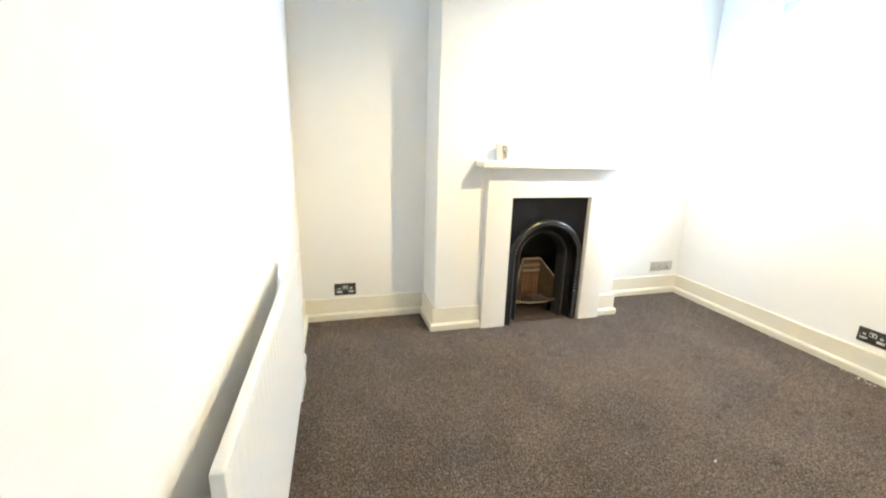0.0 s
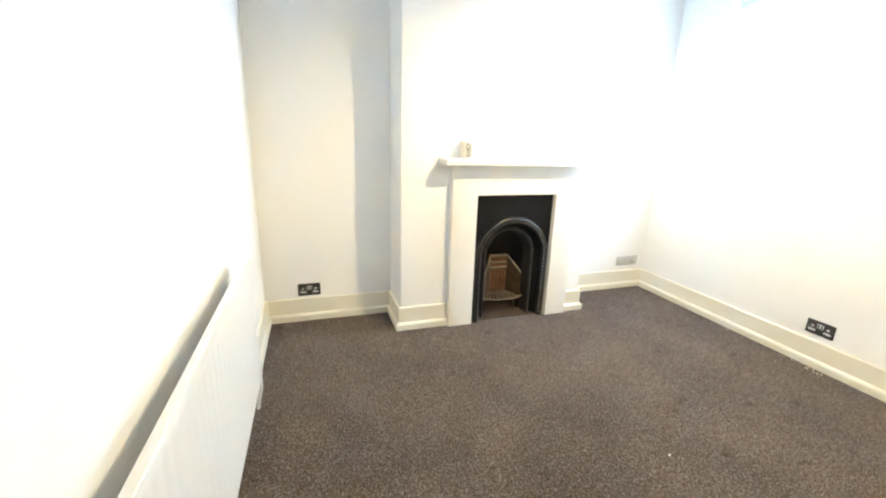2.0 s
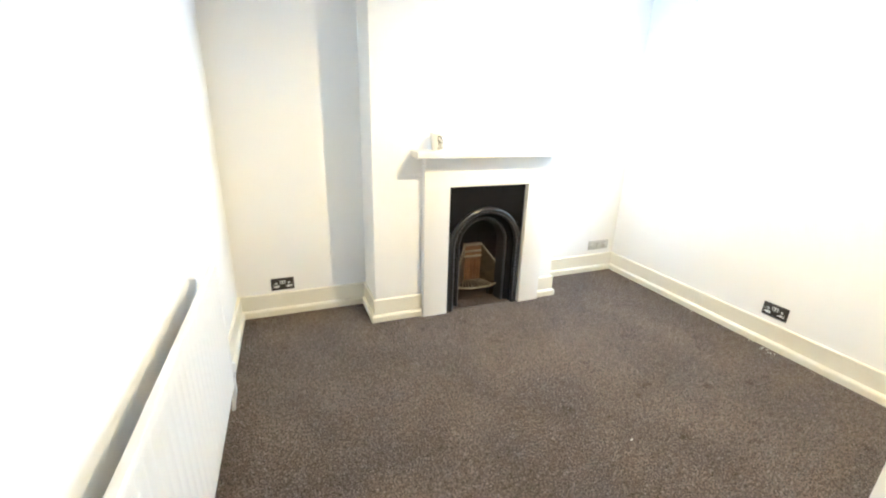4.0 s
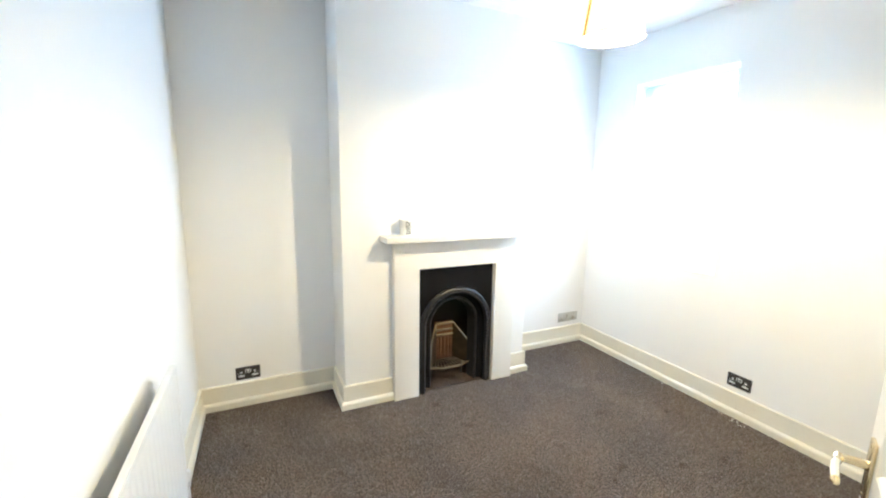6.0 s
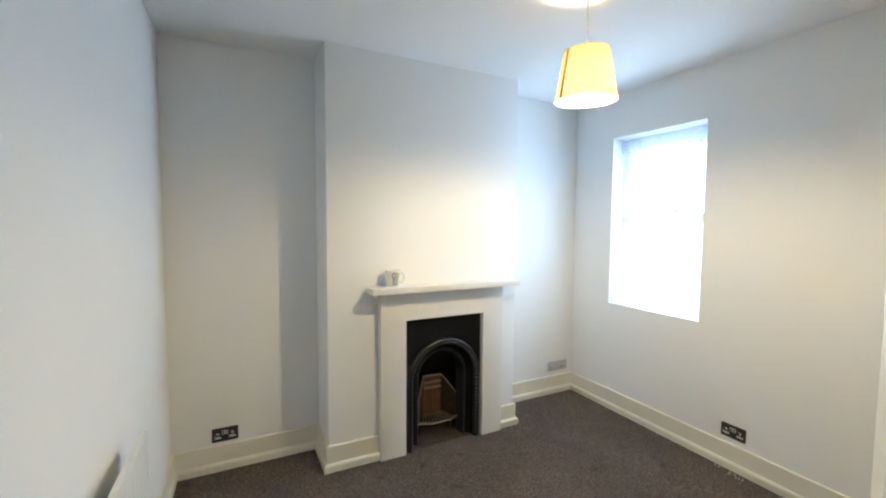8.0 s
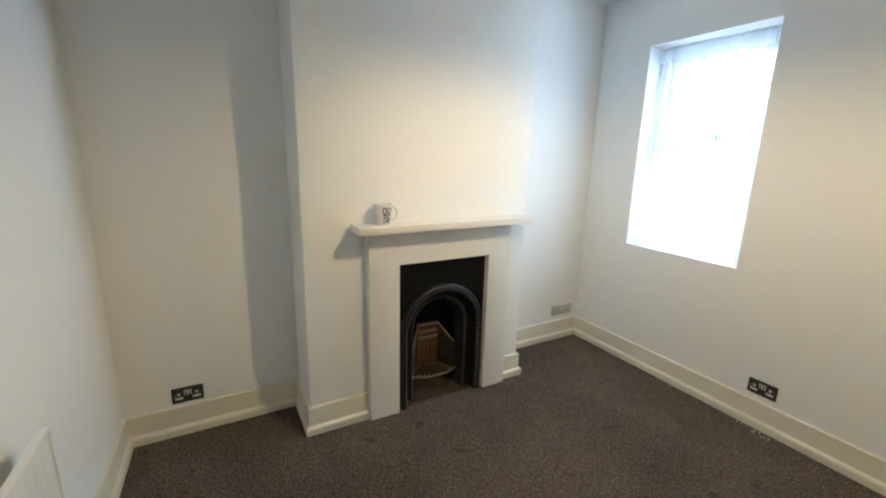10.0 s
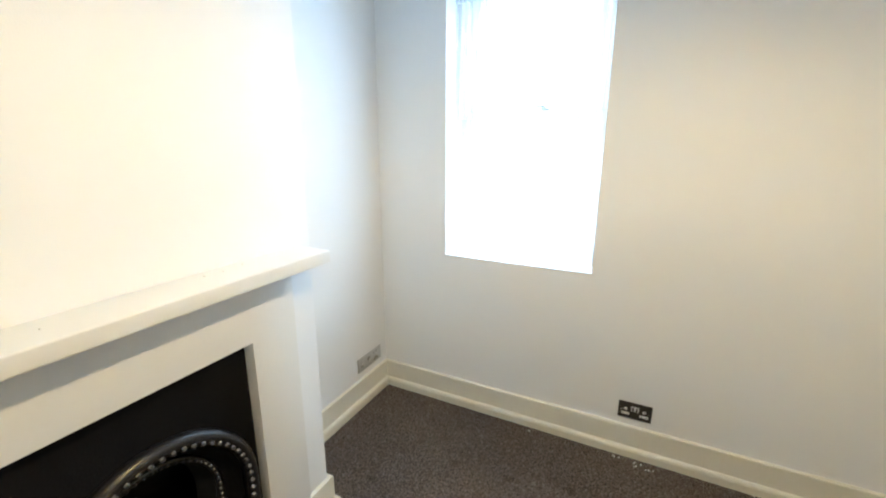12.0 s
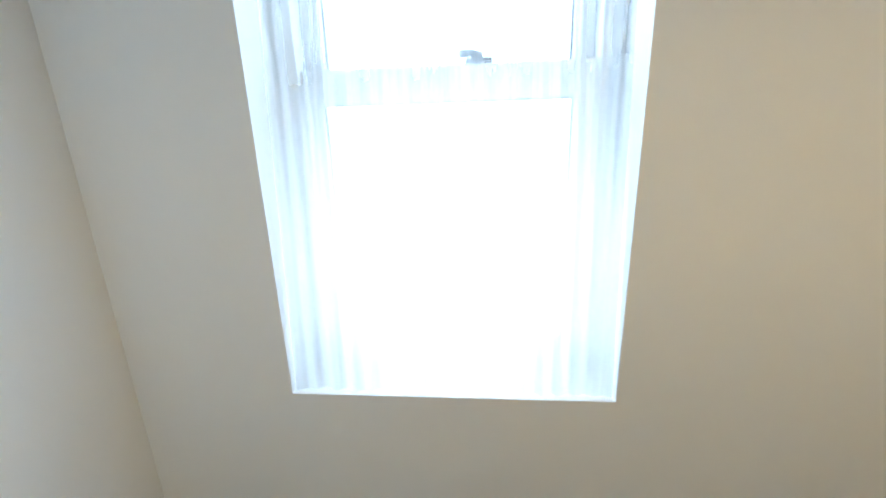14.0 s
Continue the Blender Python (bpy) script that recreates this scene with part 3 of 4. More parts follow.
def insert():
    ins = thing("fireplace_insert", (0, 0, 0), "black cast-iron arched fireplace insert with beaded moulding", "fireplace insert")
    # face plate with an arched hole
    bm = bmesh.new()
    inner = arch_line(0.262, YI)
    outer = []
    for x, y, z in inner:
        dx, dz = x - CX, max(z - SPRING, 0.0)
        if z <= SPRING + 1e-6:
            outer.append((OX0 if dx < 0 else OX1, YI, z))
        else:
            s = min((OX1 - OX0) / 2 / max(abs(dx), 1e-6), (OZ - SPRING) / max(dz, 1e-6))
            outer.append((CX + dx * s, YI, SPRING + dz * s))
    bridge(bm, inner, outer)
    for cxn in (OX0, OX1):
        corner = min(bm.verts, key=lambda v: (v.co - Vector((cxn, YI, OZ))).length)
        corner.co = Vector((cxn, YI, OZ))
    thicken(bm, geom=list(bm.faces), thickness=0.008)
    part("face_plate", bm, IRON, ins, smooth=False)
    bm = bmesh.new()
    tube(bm, arch_line(0.262, YI - 0.008), 0.022, 16)
    part("outer_moulding", bm, IRONGLOSS, ins, "glossy black rounded arch moulding")
    bm = bmesh.new()
    beads(bm, 0.2495, YI - 0.027, 0.0092, 0.026)
    part("beading", bm, STUD, ins, "row of small raised studs")
    # hollow between the two mouldings
    bm = bmesh.new()
    prof = [(0.246, YI + 0.002), (0.236, YI + 0.030), (0.215, YI + 0.046), (0.196, YI + 0.047)]
    for (ra, ya), (rb, yb) in zip(prof, prof[1:]):
        bridge(bm, arch_line(ra, ya), arch_line(rb, yb))
    bmesh.ops.remove_doubles(bm, verts=list(bm.verts), dist=1e-5)
    thicken(bm, geom=list(bm.faces), thickness=0.004)
    part("hollow_band", bm, IRON, ins)
    bm = bmesh.new()
    tube(bm, arch_line(0.190, YI + 0.040), 0.0105, 12)
    part("inner_moulding", bm, IRONGLOSS, ins)
    bm = bmesh.new()
    beads(bm, 0.186, YI + 0.030, 0.0058, 0.0185)
    part("beading", bm, STUD, ins, "row of small raised studs")
    # inner jambs that run back into the flue
    bm = bmesh.new()
    bridge(bm, arch_line(0.182, YI + 0.042), arch_line(0.165, YI + 0.115))
    thicken(bm, geom=list(bm.faces), thickness=0.004)
    part("throat", bm, SOOT, ins)


insert()


def fire_chamber():
    """Sooted lining of the flue, open to the front."""
    bm = bmesh.new()
    x0, x1, y0, y1, z1 = OX0 - 0.004, OX1 + 0.004, YI + 0.02, YB - 0.006, OZ + 0.004
    quads = [((x0, y1, 0.004), (x1, y1, 0.004), (x1, y1, z1), (x0, y1, z1)), ((x0, y0, 0.004), (x0, y1, 0.004), (x0, y1, z1), (x0, y0, z1)),
             ((x1, y0, 0.004), (x1, y1, 0.004), (x1, y1, z1), (x1, y0, z1)), ((x0, y0, z1), (x1, y0, z1), (x1, y1, z1), (x0, y1, z1))]
    for q in quads:
        bm.faces.new([bm.verts.new(p) for p in q])
    bmesh.ops.remove_doubles(bm, verts=list(bm.verts), dist=1e-5)
    tagged(obj("flue_lining", bm, SOOT), "soot-blackened lining inside the fireplace", "flue", kind="structure")
    bm = bmesh.new()
    box(bm, OX0 + 0.02, YI + 0.012, 0.0, OX1 - 0.02, YB - 0.012, 0.006)
    soften(bm, 0.003, 2)
    tagged(obj("hearth_slab", bm, mat("dusty_hearth", (0.065, 0.044, 0.032), rough=0.9, var=0.45, scale=11, bump=0.5, bump_scale=110, fine=0.08)), "dusty brown hearth slab inside the fireplace", "hearth", kind="structure")


fire_chamber()


def hearth_debris():
    rnd = random.Random(21)
    bm = bmesh.new()
    for _ in range(90):
        s = rnd.uniform(0.002, 0.007)
        at = Matrix.Translation((CX + rnd.uniform(-0.19, 0.19), rnd.triangular(-0.305, -0.13, -0.285), 0.006 + s * 0.3)) @ Euler([rnd.uniform(0, 3) for _ in range(3)]).to_matrix().to_4x4()
        for v in bmesh.ops.create_icosphere(bm, subdivisions=1, radius=s, matrix=at)["verts"]:
            v.co += Vector([rnd.uniform(-0.35, 0.35) * s for _ in range(3)])
    tagged(obj("hearth_debris", bm, RUBBLE), "crumbs of soot and brick dust on the hearth", "debris", kind="stuff")


hearth_debris()


def fire_basket():
    BXC = CX + 0.012
    b = thing("fire_basket", (BXC, -0.17, 0.006), "rusty cast-iron fire basket with ribbed clay back", "fire grate")
    o = Vector((BXC, -0.17, 0.006))

    def slab(pts, thick):
        bm = bmesh.new()
        f = bm.faces.new([bm.verts.new(Vector(p) - o) for p in pts])
        thicken(bm, geom=[f], thickness=thick)
        return bm
    zb, zt, yb, yf = 0.118, 0.425, -0.095, -0.235
    hw, fw = 0.073, 0.168
    back = part("fireback", slab([(BXC - hw, yb, zb), (BXC + hw, yb, zb), (BXC + hw, yb, zt), (BXC - hw, yb, zt)], 0.02), FIREBRICK, b, "orange-brown ribbed fire-clay back")
    for i in range(5):
        x = BXC - hw + 0.014 + i * (2 * hw - 0.028) / 4
        top = zb + 0.172 + 0.018 * (1 - (i - 2) ** 2 / 4)
        bm = bevelled(x - 0.0115 - o.x, yb - 0.008 - o.y, zb + 0.01 - o.z, x + 0.0115 - o.x, yb - o.y, top - o.z, 0.006, 3)
        part("rib", bm, FIREBRICK, back)
    for z, d in ((zb + 0.205, 0.016), (zb + 0.245, 0.012), (zt - 0.008, 0.02)):
        bm = bevelled(BXC - hw - o.x, yb - d - o.y, z - 0.008 - o.z, BXC + hw - o.x, yb - o.y, z + 0.008 - o.z, 0.004, 2)
        # pale colour paints the bright highlight line along each band
        part("moulded_band", bm, ASHEN_GLINT, back)
    for s in (-1, 1):
        part("cheek", slab([(BXC + s * hw, yb, zb), (BXC + s * fw, yf + 0.02, zb), (BXC + s * fw, yf + 0.02, 0.262), (BXC + s * (fw - 0.012), yf + 0.04, 0.288), (BXC + s * hw, yb, zt - 0.01)], 0.008), RUST, b, "rust-brown splayed iron cheek")
        bm = bmesh.new()
        tube(bm, [Vector((BXC + s * hw, yb - 0.004, zt - 0.008)) - o, Vector((BXC + s * (fw - 0.012), yf + 0.038, 0.290)) - o, Vector((BXC + s * fw, yf + 0.018, 0.262)) - o, Vector((BXC + s * fw, yf + 0.018, zb)) - o], 0.006, 8)
        # pale rim: the glint on the cheek's edge is put in as colour
        part("cheek_rim", bm, ASHEN_GLINT, b)
    for i in range(11):
        u = -1 + 2 * i / 10
        bm = bmesh.new()
        tube(bm, [Vector((BXC + u * hw * 1.1, yb, zb + 0.004)) - o, Vector((BXC + u * (fw - 0.02) - 0.02, yf, zb + 0.002)) - o], 0.0048, 6)
        part("grate_bar", bm, ASHEN_GLINT, b)
    lip = [(-1.0, 0.02), (-0.80, 0.012), (-0.62, -0.004), (-0.48, -0.020), (0.48, -0.020), (0.62, -0.004), (0.80, 0.012), (1.0, 0.02)]
    bm = bmesh.new()
    tube(bm, [Vector((BXC + u * fw, yf + d, zb + 0.004)) - o for u, d in lip], 0.0075, 8)
    part("front_lip", bm, ASHEN_GLINT, b, "pale worn iron lip of the grate")
    for s in (-1, 1):
        bm = bmesh.new()
        tube(bm, [Vector((BXC + s * 0.13, -0.14, zb)) - o, Vector((BXC + s * 0.13, -0.14, 0.006)) - o], 0.009, 8)
        part("foot", bm, SOOT, b)


fire_basket()


# ---- mug ----
def mug():
    cx, cy, cz = -1.908, -0.368, 1.155
    m = thing("mug", (cx, cy, cz), "white china mug of tea with black lettering on the mantel shelf", "mug")
    h, rb, rt, th = 0.106, 0.0355, 0.0485, 0.0035

    def rad(z):
        u = z / h
        return rb + (rt - rb) * (u ** 0.85)
    prof = [(0.0, 0.004), (rb - 0.006, 0.004), (rb - 0.004, 0.0), (rb - 0.001, 0.0015)] + [(rad(z * h / 14), z * h / 14) for z in range(1, 15)]
    prof += [(rt - th * 0.5, h + 0.0015), (rt - th, h - 0.001)] + [(rad(z * h / 10) - th, z * h / 10) for z in range(9, 0, -1)] + [(0.0, 0.008)]
    bm = bmesh.new()
    lathe(bm, prof, steps=56)
    bmesh.ops.remove_doubles(bm, verts=list(bm.verts), dist=1e-5)
    part("cup", bm, CHINA, m)
    bm = bmesh.new()
    a0 = radians(-10)
    pts = []
    for i in range(17):
        t = -1.25 + 2.5 * i / 16
        rr, z = rad(0.055) - 0.004 + 0.036 * math.cos(t * 1.22), 0.058 + 0.035 * math.sin(t * 1.22)
        pts.append((rr * math.cos(a0), rr * math.sin(a0), z))
    tube(bm, pts, 0.0052, 10)
    part("handle", bm, CHINA, m)
    bm = bmesh.new()
    bm.faces.new([bm.verts.new((0.043 * math.cos(6.2832 * i / 40), 0.043 * math.sin(6.2832 * i / 40), 0.096)) for i in range(40)])
    part("tea", bm, TEA, m, "milky brown tea")

    def wrapped(bm2):
        for v in bm2.verts:
            z = v.co.z
            a = radians(278) + v.co.x / rad(max(0.001, z))
            r = rad(z) + 0.0005
            v.co = Vector((r * math.cos(a), r * math.sin(a), z))
        return bm2
    def word(text, size, squeeze, z, bold):
        cu = bpy.data.curves.new("lettering", "FONT")
        cu.body, cu.size, cu.align_x = text, size, "CENTER"
        cu.offset, cu.space_character = bold, 0.95
        tmp = bpy.data.objects.new("lettering", cu)
        me = bpy.data.meshes.new_from_object(tmp)
        bm2 = bmesh.new()
        bm2.from_mesh(me)
        for v in bm2.verts:
            v.co = Vector((v.co.x * squeeze, 0, z + v.co.y))
        bmesh.ops.triangulate(bm2, faces=list(bm2.faces))
        bmesh.ops.subdivide_edges(bm2, edges=[e for e in bm2.edges if e.calc_length() > 0.006], cuts=2)
        part("lettering", wrapped(bm2), INK, m, "black letters " + text, smooth=False)
        bpy.data.objects.remove(tmp)
    word("DO", 0.046, 0.72, 0.060, 0.0013)
    word("YOU", 0.025, 0.78, 0.030, 0.0010)
    word("LOVE", 0.022, 0.74, 0.0115, 0.0010)
    # a smaller line that cannot be read
    rnd = random.Random(3)
    for z0, z1, gap in ((0.050, 0.0575, 4),):
        x = -0.0195
        bm = bmesh.new()
        while x < 0.0185:
            w = rnd.uniform(0.6, 1.1) * 0.036 / gap
            x1 = min(x + w, 0.0195)
            nseg = 4
            lo = [bm.verts.new((x + (x1 - x) * k / nseg, 0, z0)) for k in range(nseg + 1)]
            hi = [bm.verts.new((x + (x1 - x) * k / nseg, 0, z1)) for k in range(nseg + 1)]
            for k in range(nseg):
                bm.faces.new((lo[k], lo[k + 1], hi[k + 1], hi[k]))
            x = x1 + 0.0016
        part("printed_line", wrapped(bm), INK, m, smooth=False)


mug()


# ---- radiator ----
RX, RY0, RY1, RZ0, RZ1 = -3.134, -2.262, -1.02, 0.19, 0.780


def radiator():
    r = thing("radiator", pose(RX, (RY0 + RY1) / 2, RZ0, 0, 0, -1.58), "white enamelled steel panel radiator hung on the wall", "radiator")
    o = Vector((RX, (RY0 + RY1) / 2, RZ0))
    L, Hh = RY1 - RY0, RZ1 - RZ0
    pitch = 0.050
    n = int(L / pitch)
    bm = bmesh.new()
    zs = [0.0, 0.012, 0.03, 0.045, Hh - 0.045, Hh - 0.03, Hh - 0.012, Hh]
    inset = [0.006, 0.0, 0.0, 1.0, 1.0, 0.0, 0.0, 0.006]
    prof = [(0.0, 0.0), (0.30, 0.0), (0.40, -0.0030), (0.60, -0.0030), (0.70, 0.0)]
    rows = []
    for z, k in zip(zs, inset):
        row = []
        for i in range(n):
            for u, d in prof:
                y = -L / 2 + 0.004 + (i + u) * (L - 0.008) / n
                row.append(bm.verts.new((d if k == 1.0 else -k, y, z)))
        rows.append(row)
    for a, b in zip(rows, rows[1:]):
        for i in range(len(a) - 1):
            bm.faces.new((a[i], a[i + 1], b[i + 1], b[i]))
    part("front_panel", bm, ENAMEL, r)
    bm = bevelled(-0.021, -L / 2 + 0.004, 0.004, -0.0072, L / 2 - 0.004, Hh - 0.004, 0.003, 2)
    part("back_panel", bm, ENAMEL, r)
    for s in (-1, 1):
        bm = bevelled(-0.022, s * L / 2 - 0.006, 0.0, 0.001, s * L / 2 + 0.005, Hh, 0.004, 3)
        part("edge_seam", bm, ENAMEL, r)
    bm = bevelled(-0.022, -L / 2, Hh - 0.010, 0.0005, L / 2, Hh + 0.001, 0.003, 3)
    part("top_seam", bm, ENAMEL, r)
    for y in (-0.42, 0.42):
        bm = bevelled(-0.086, y - 0.015, 0.10, -0.021, y + 0.015, Hh - 0.22, 0.002, 1)
        part("bracket", bm, ENAMEL, r)
    for s in (1, -1):
        yv = s * (L / 2 + 0.045)
        bm = bmesh.new()
        tube(bm, [(-0.010, s * (L / 2 - 0.005), 0.035), (-0.010, yv, 0.035)], 0.011, 12)
        valve = part("valve", bm, CHROME, r)
        bm = bmesh.new()
        lathe(bm, [(0.0, 0.0), (0.012, 0.0), (0.013, 0.03), (0.016, 0.032), (0.0165, 0.065), (0.012, 0.072), (0.0, 0.073)], centre=(-0.010, yv, 0.015), steps=18)
        part("valve_cap", bm, PLASTIC, valve, "white plastic valve cap")
        bm = bmesh.new()
        tube(bm, [(-0.010, yv, 0.02), (-0.010, yv, -0.06), (-0.024, yv + s * 0.02, -0.12), (-0.036, yv + s * 0.03, -RZ0)], 0.0085, 12)
        part("pipe", bm, ENAMEL, r, "white painted tail pipe")


radiator()


# ---- sockets ----
def socket_plate(at, turn, steel=False, lean=Matrix()):
    """A twin outlet on the wall; its face looks along -y before the turn."""
    w, h = (0.113, 0.043) if steel else (0.074, 0.0435)
    label = "brushed steel outlet plate above the skirting" if steel else "black nickel twin power socket with white inserts"
    s = thing("wall_socket", lean @ Matrix.Translation(at) @ pose(0, 0, 0, 0, 0, turn), label, "socket", "" if steel else "twin sockets")
    part("plate", bevelled(-w, -0.007, -h, w, 0, h, 0.0035, 3), STEELPLATE if steel else BLACKPLATE, s)
    if steel:
        for x in (-0.078, -0.012):
            rocker = part("switch", bevelled(x - 0.011, -0.010, -0.020, x + 0.011, -0.006, 0.020, 0.002, 2), CHROME, s)
            part("pin", bevelled(x - 0.003, -0.0115, -0.004, x + 0.003, -0.0095, 0.006, 0.0006, 1), PLASTIC, rocker)
        part("blank", bevelled(0.030, -0.009, -0.026, 0.086, -0.006, 0.026, 0.002, 2), CHROME, s)
    else:
        for k in (-1, 1):
            x = k * 0.041
            bm = bmesh.new()
            lathe(bm, [(0.0, 0.0025), (0.0065, 0.0025), (0.0085, 0.0)], steps=20, m=pose(x, -0.0065, 0.006, 90, 0, 0))
            part("earth_insert", bm, PLASTIC, s, "white plastic insert")
            part("earth_slot", bevelled(x - 0.0022, -0.0098, 0.002, x + 0.0022, -0.0085, 0.010, 0.0004, 1), BLACKPLASTIC, s)
            part("pin_insert", bevelled(x - 0.019, -0.009, -0.023, x + 0.019, -0.006, -0.011, 0.003, 2), PLASTIC, s, "white plastic insert")
            for j in (-1, 1):
                part("pin_slot", bevelled(x + j * 0.0105 - 0.0032, -0.0098, -0.0188, x + j * 0.0105 + 0.0032, -0.0085, -0.0152, 0.0004, 1), BLACKPLASTIC, s)
            part("rocker", bevelled(k * 0.0085 - 0.0045, -0.0115, 0.004, k * 0.0085 + 0.0045, -0.008, 0.021, 0.001, 2), BLACKPLASTIC, s, "black rocker switch")
            bm = bmesh.new()
            lathe(bm, [(0.0, 0.001), (0.0028, 0.0008), (0.0035, 0.0)], steps=12, m=pose(k * 0.060, -0.0068, 0.0, 90, 0, 0))
            part("screw", bm, CHROME, s)
        part("switch_surround", bevelled(-0.0175, -0.0085, 0.0, 0.0175, -0.006, 0.025, 0.001, 2), PLASTIC, s, "white plastic insert")
    return s


socket_plate((-2.884, YB, 0.224), 0)
socket_plate((XR, -1.421, 0.243), -90, lean=LEAN)
socket_plate((-0.144, YB, 0.249), 0, steel=True)


# ---- pendant lamp ----
def pendant():
    x, y, zb, zt = -1.417, -1.483, 2.108, 2.320
    p = thing("pendant_lamp", (x, y, H), "ceiling pendant with a lit cream fabric drum shade", "lamp")
    up = lambda z: z - H
    bm = bmesh.new()
    lathe(bm, [(0.0, 0.0), (0.052, 0.0), (0.053, -0.012), (0.050, -0.03), (0.040, -0.085), (0.034, -0.096), (0.006, -0.100), (0.0, -0.100)], steps=36)
    part("ceiling_rose", bm, FLEX, p, "cream tapered ceiling rose")
    bm = bmesh.new()
    tube(bm, [(0, 0, -0.098), (0.001, 0, -0.18), (0, 0, up(zt) - 0.068)], 0.0032, 8)
    part("flex", bm, FLEX, p)
    tilt = pose(0, 0, up(zt), 0, 0, 0) @ pose(0, 0, 0, 1.5, -2.0, 0)
    hs = zt - zb
    bm = bmesh.new()
    lathe(bm, [(0.096, 0.0), (0.132, -hs), (0.1305, -hs), (0.0945, 0.0), (0.096, 0.0)], steps=64, m=tilt)
    bmesh.ops.remove_doubles(bm, verts=list(bm.verts), dist=1e-6)
    shade = part("shade", bm, SHADE, p, "warm cream fabric shade glowing from within")
    for r, z, nm in ((0.096, 0.0, "top_ring"), (0.132, -hs, "bottom_ring")):
        bm = bmesh.new()
        ring = [tilt @ Vector((r * math.cos(6.28319 * i / 48), r * math.sin(6.28319 * i / 48), z)) for i in range(49)]
        tube(bm, ring, 0.0022, 6, caps=False)
        part(nm, bm, SHADE, shade)
    bm = bmesh.new()
    a0, w = radians(169), 0.17
    top = [bm.verts.new(tilt @ Vector((0.0968 * math.cos(a0 + w * k / 5), 0.0968 * math.sin(a0 + w * k / 5), -0.001))) for k in range(6)]
    low = [bm.verts.new(tilt @ Vector((0.1328 * math.cos(a0 + w * 0.8 * k / 5), 0.1328 * math.sin(a0 + w * 0.8 * k / 5), 0.001 - hs))) for k in range(6)]
    faces = [bm.faces.new((top[k], top[k + 1], low[k + 1], low[k])) for k in range(5)]
    thicken(bm, geom=faces, thickness=0.0006)
    part("seam", bm, SEAM, shade, "brown seam down the shade")
    for k in range(3):
        t = 2.0944 * k + 0.4
        bm = bmesh.new()
        tube(bm, [tilt @ Vector((0.02 * math.cos(t), 0.02 * math.sin(t), -0.035)), tilt @ Vector((0.095 * math.cos(t), 0.095 * math.sin(t), -0.004))], 0.0016, 6)
        part("spider_arm", bm, FLEX, shade)
    bm = bmesh.new()
    lathe(bm, [(0.0, 0.0), (0.010, 0.0), (0.016, -0.012), (0.020, -0.02), (0.020, -0.06), (0.017, -0.064), (0.0, -0.064)], steps=24, m=tilt @ pose(0, 0, -0.066))
    part("lamp_holder", bm, FLEX, p)
    bm = bmesh.new()
    lathe(bm, [(0.0, -0.135), (0.012, -0.133), (0.022, -0.126), (0.0285, -0.113), (0.030, -0.10), (0.0275, -0.087), (0.019, -0.070), (0.0135, -0.062), (0.0135, -0.05)], steps=24, m=tilt @ pose(0, 0, -0.078))
    part("bulb", bm, BULB, p, "lit warm bulb")


pendant()


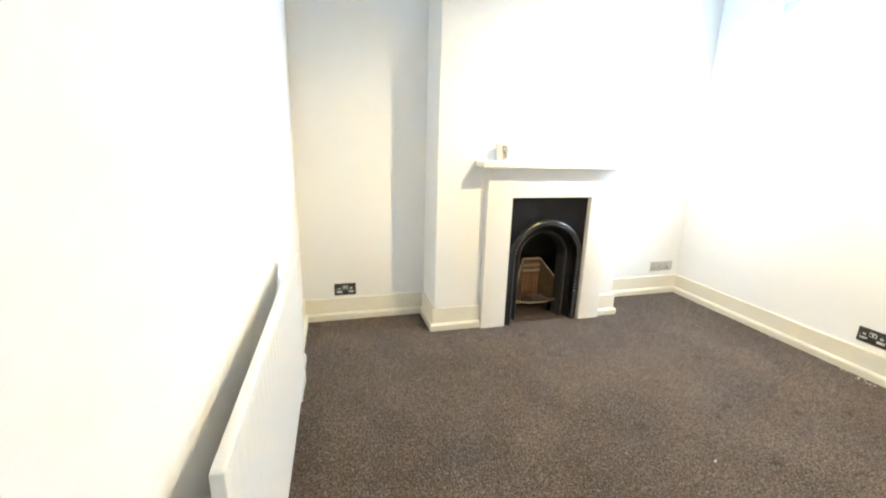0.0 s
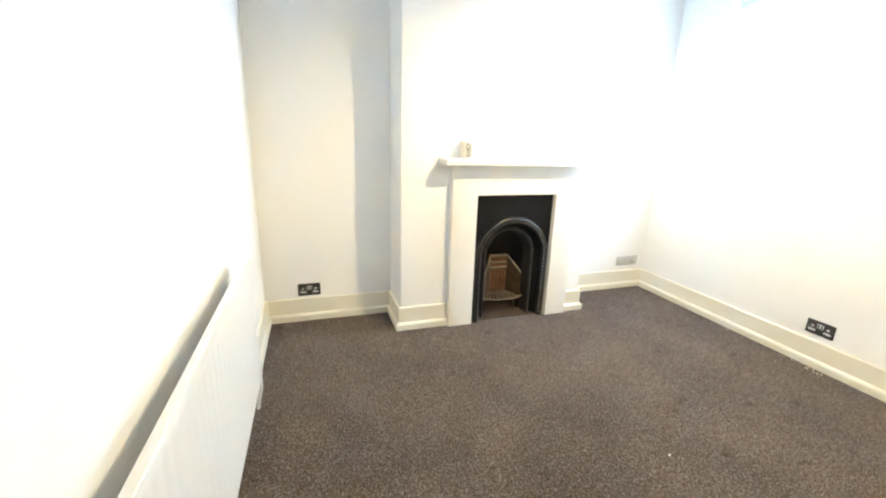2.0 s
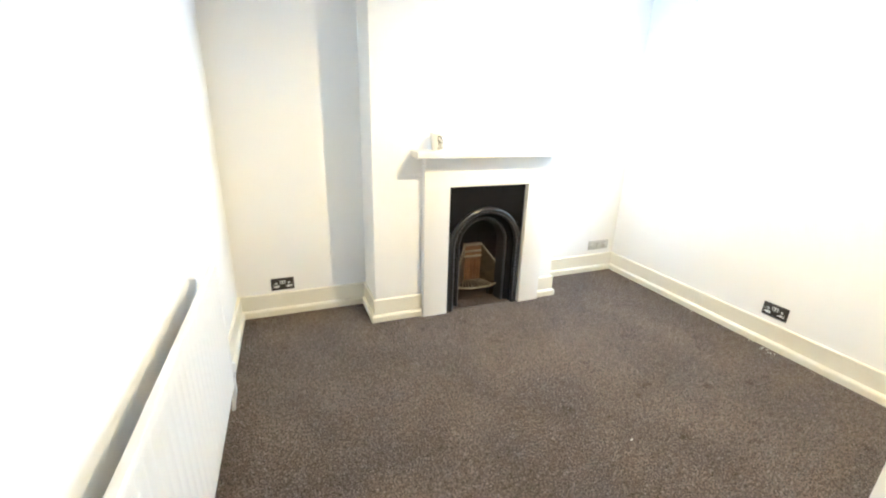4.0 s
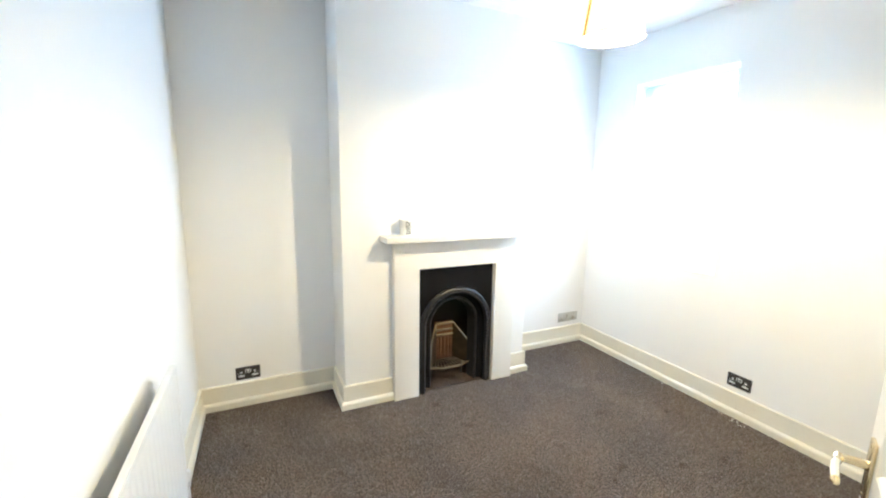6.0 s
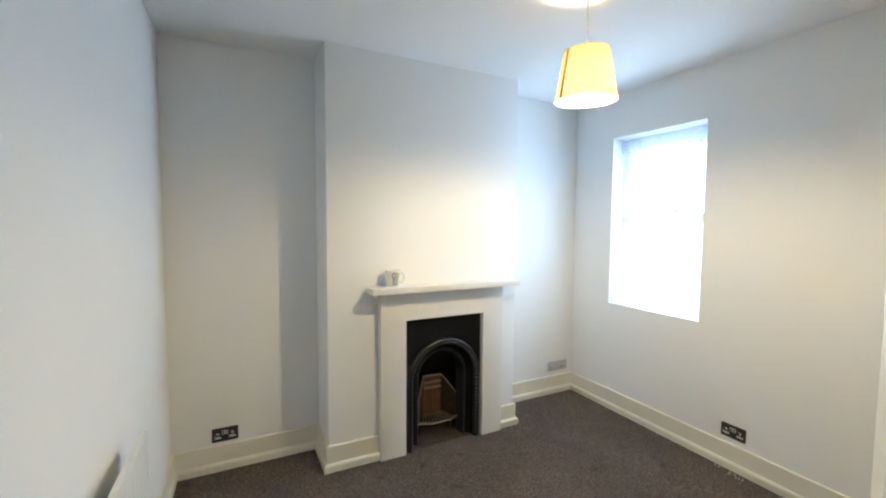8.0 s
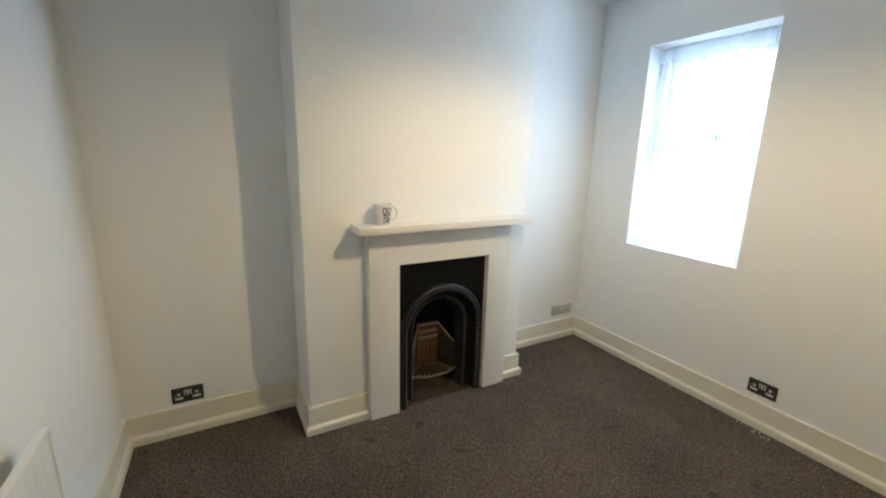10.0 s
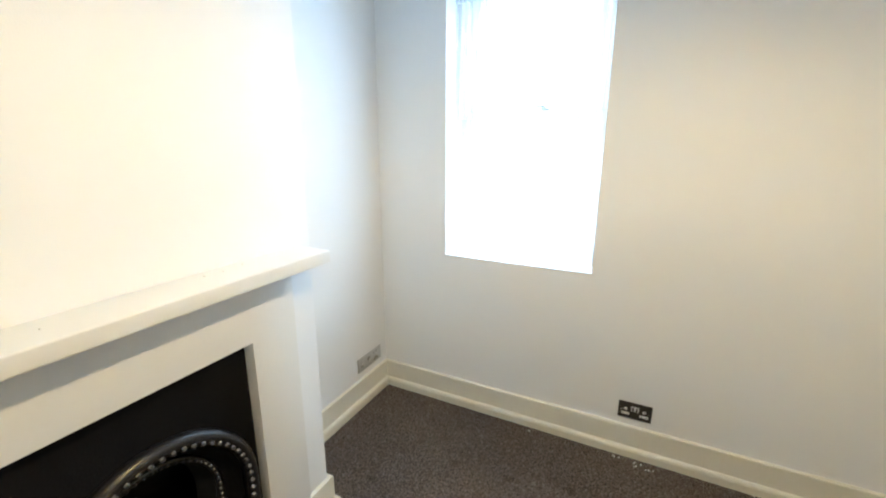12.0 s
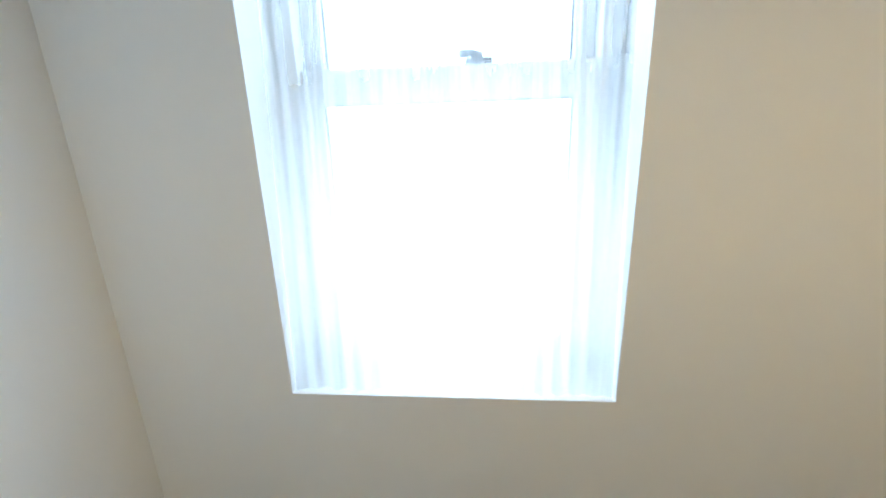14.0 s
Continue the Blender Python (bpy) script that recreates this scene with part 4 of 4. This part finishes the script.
# ---- flaked paint and a scrap on the carpet ----
def crumbs():
    rnd = random.Random(11)
    bm = bmesh.new()
    spots = [(-0.045, -1.365, 0.010, 4), (-0.062, -1.47, 0.022, 6), (-0.075, -1.53, 0.022, 3), (-0.045, -0.941, 0.012, 3), (-0.045, -1.95, 0.02, 1), (-0.04, -0.6, 0.012, 1)]
    for x, y, spread, count in spots:
        for _ in range(count):
            s = rnd.uniform(0.002, 0.0048)
            m = Matrix.Translation((min(-0.040, x + rnd.uniform(-spread, spread)), y + rnd.uniform(-spread, spread) * 1.8, 0.006 + s * 0.4)) @ Euler([rnd.uniform(0, 3) for _ in range(3)]).to_matrix().to_4x4()
            vs = bmesh.ops.create_icosphere(bm, subdivisions=1, radius=s, matrix=m)["verts"]
            for v in vs:
                v.co += Vector([rnd.uniform(-0.3, 0.3) * s for _ in range(3)])
    tagged(obj("paint_flakes", bm, CRUMB), "white flakes of paint scattered along the skirting", "debris", kind="stuff")
    bm = bmesh.new()
    for x, y, s0 in ((-1.76, -0.395, 0.005), (-1.73, -0.402, 0.003), (-1.66, -0.372, 0.0025), (-1.32, -0.345, 0.003), (-1.27, -0.352, 0.002), (-1.20, -0.338, 0.0028)):
        vs = bmesh.ops.create_icosphere(bm, subdivisions=1, radius=s0, matrix=Matrix.Translation((x, y, 1.155 + s0 * 0.5)))["verts"]
        for v in vs:
            v.co += Vector((rnd.uniform(-0.4, 0.4) * s0, rnd.uniform(-0.4, 0.4) * s0, 0))
    tagged(obj("plaster_crumbs", bm, CRUMB), "small plaster crumbs lying on the mantel shelf", "debris", kind="stuff")
    bm = bmesh.new()
    vs = [bm.verts.new(p) for p in ((-0.011, -0.004, 0.001), (0.002, -0.006, 0.004), (0.012, -0.001, 0.002), (0.009, 0.005, 0.004), (-0.006, 0.004, 0.003))]
    f = bm.faces.new(vs)
    thicken(bm, geom=[f], thickness=0.0015)
    ob = tagged(obj("paper_scrap", bm, CRUMB), "tiny white scrap of paper on the carpet", "debris")
    ob.location, ob.scale = (-1.469, -1.762, 0.0045), (0.7, 0.6, 0.7)


crumbs()


# ---- carpet pile ----
def carpet_pile():
    """Short leaning tufts over the whole floor, joined in one mesh."""
    rng = np.random.default_rng(7)
    step = 0.0078
    gx, gy = np.meshgrid(np.arange(XLN, XR, step), np.arange(YN - NW, YB, step))
    p = np.stack([gx.ravel(), gy.ravel()], 1) + rng.uniform(-0.48, 0.48, (gx.size, 2)) * step
    x, y = p[:, 0], p[:, 1]
    keep = ~((x > BX0 - 0.01) & (x < BX1 + 0.01) & (y > BY - 0.02))
    keep &= ~((y < YN - 0.002) & ((x < DX0 + 0.03) | (x > DX1 - 0.03)))
    keep &= x > XL + (XLN - XL) * (YB - y) / (YB - YN) + 0.012
    p = p[keep]
    k = len(p)
    turn, high = rng.uniform(0, 2 * np.pi, k), rng.uniform(0.0025, 0.0062, k)
    wide = rng.uniform(0.0034, 0.0056, k)
    lean = rng.normal(0, 0.0022, (k, 2))
    v = np.zeros((k, 4, 3))
    for c in range(3):
        a = turn + c * 2 * np.pi / 3
        v[:, c, 0], v[:, c, 1], v[:, c, 2] = p[:, 0] + wide * np.cos(a), p[:, 1] + wide * np.sin(a), -0.0006
    v[:, 3, :2], v[:, 3, 2] = p + lean, high
    base = (np.arange(k) * 4)[:, None]
    tri = np.stack([base + np.array([a, b, 3]) for a, b in ((0, 1), (1, 2), (2, 0))], 1).reshape(-1)
    me = bpy.data.meshes.new("carpet_pile")
    me.vertices.add(k * 4)
    me.vertices.foreach_set("co", v.reshape(-1))
    me.loops.add(len(tri))
    me.loops.foreach_set("vertex_index", tri.astype(np.int32))
    me.polygons.add(k * 3)
    me.polygons.foreach_set("loop_start", (np.arange(k * 3) * 3).astype(np.int32))
    me.update(calc_edges=True)
    me.validate()
    me.materials.append(PILE)
    tagged(new("carpet_pile", me), "short brown twist pile of the worn carpet", "carpet pile", kind="stuff")


carpet_pile()
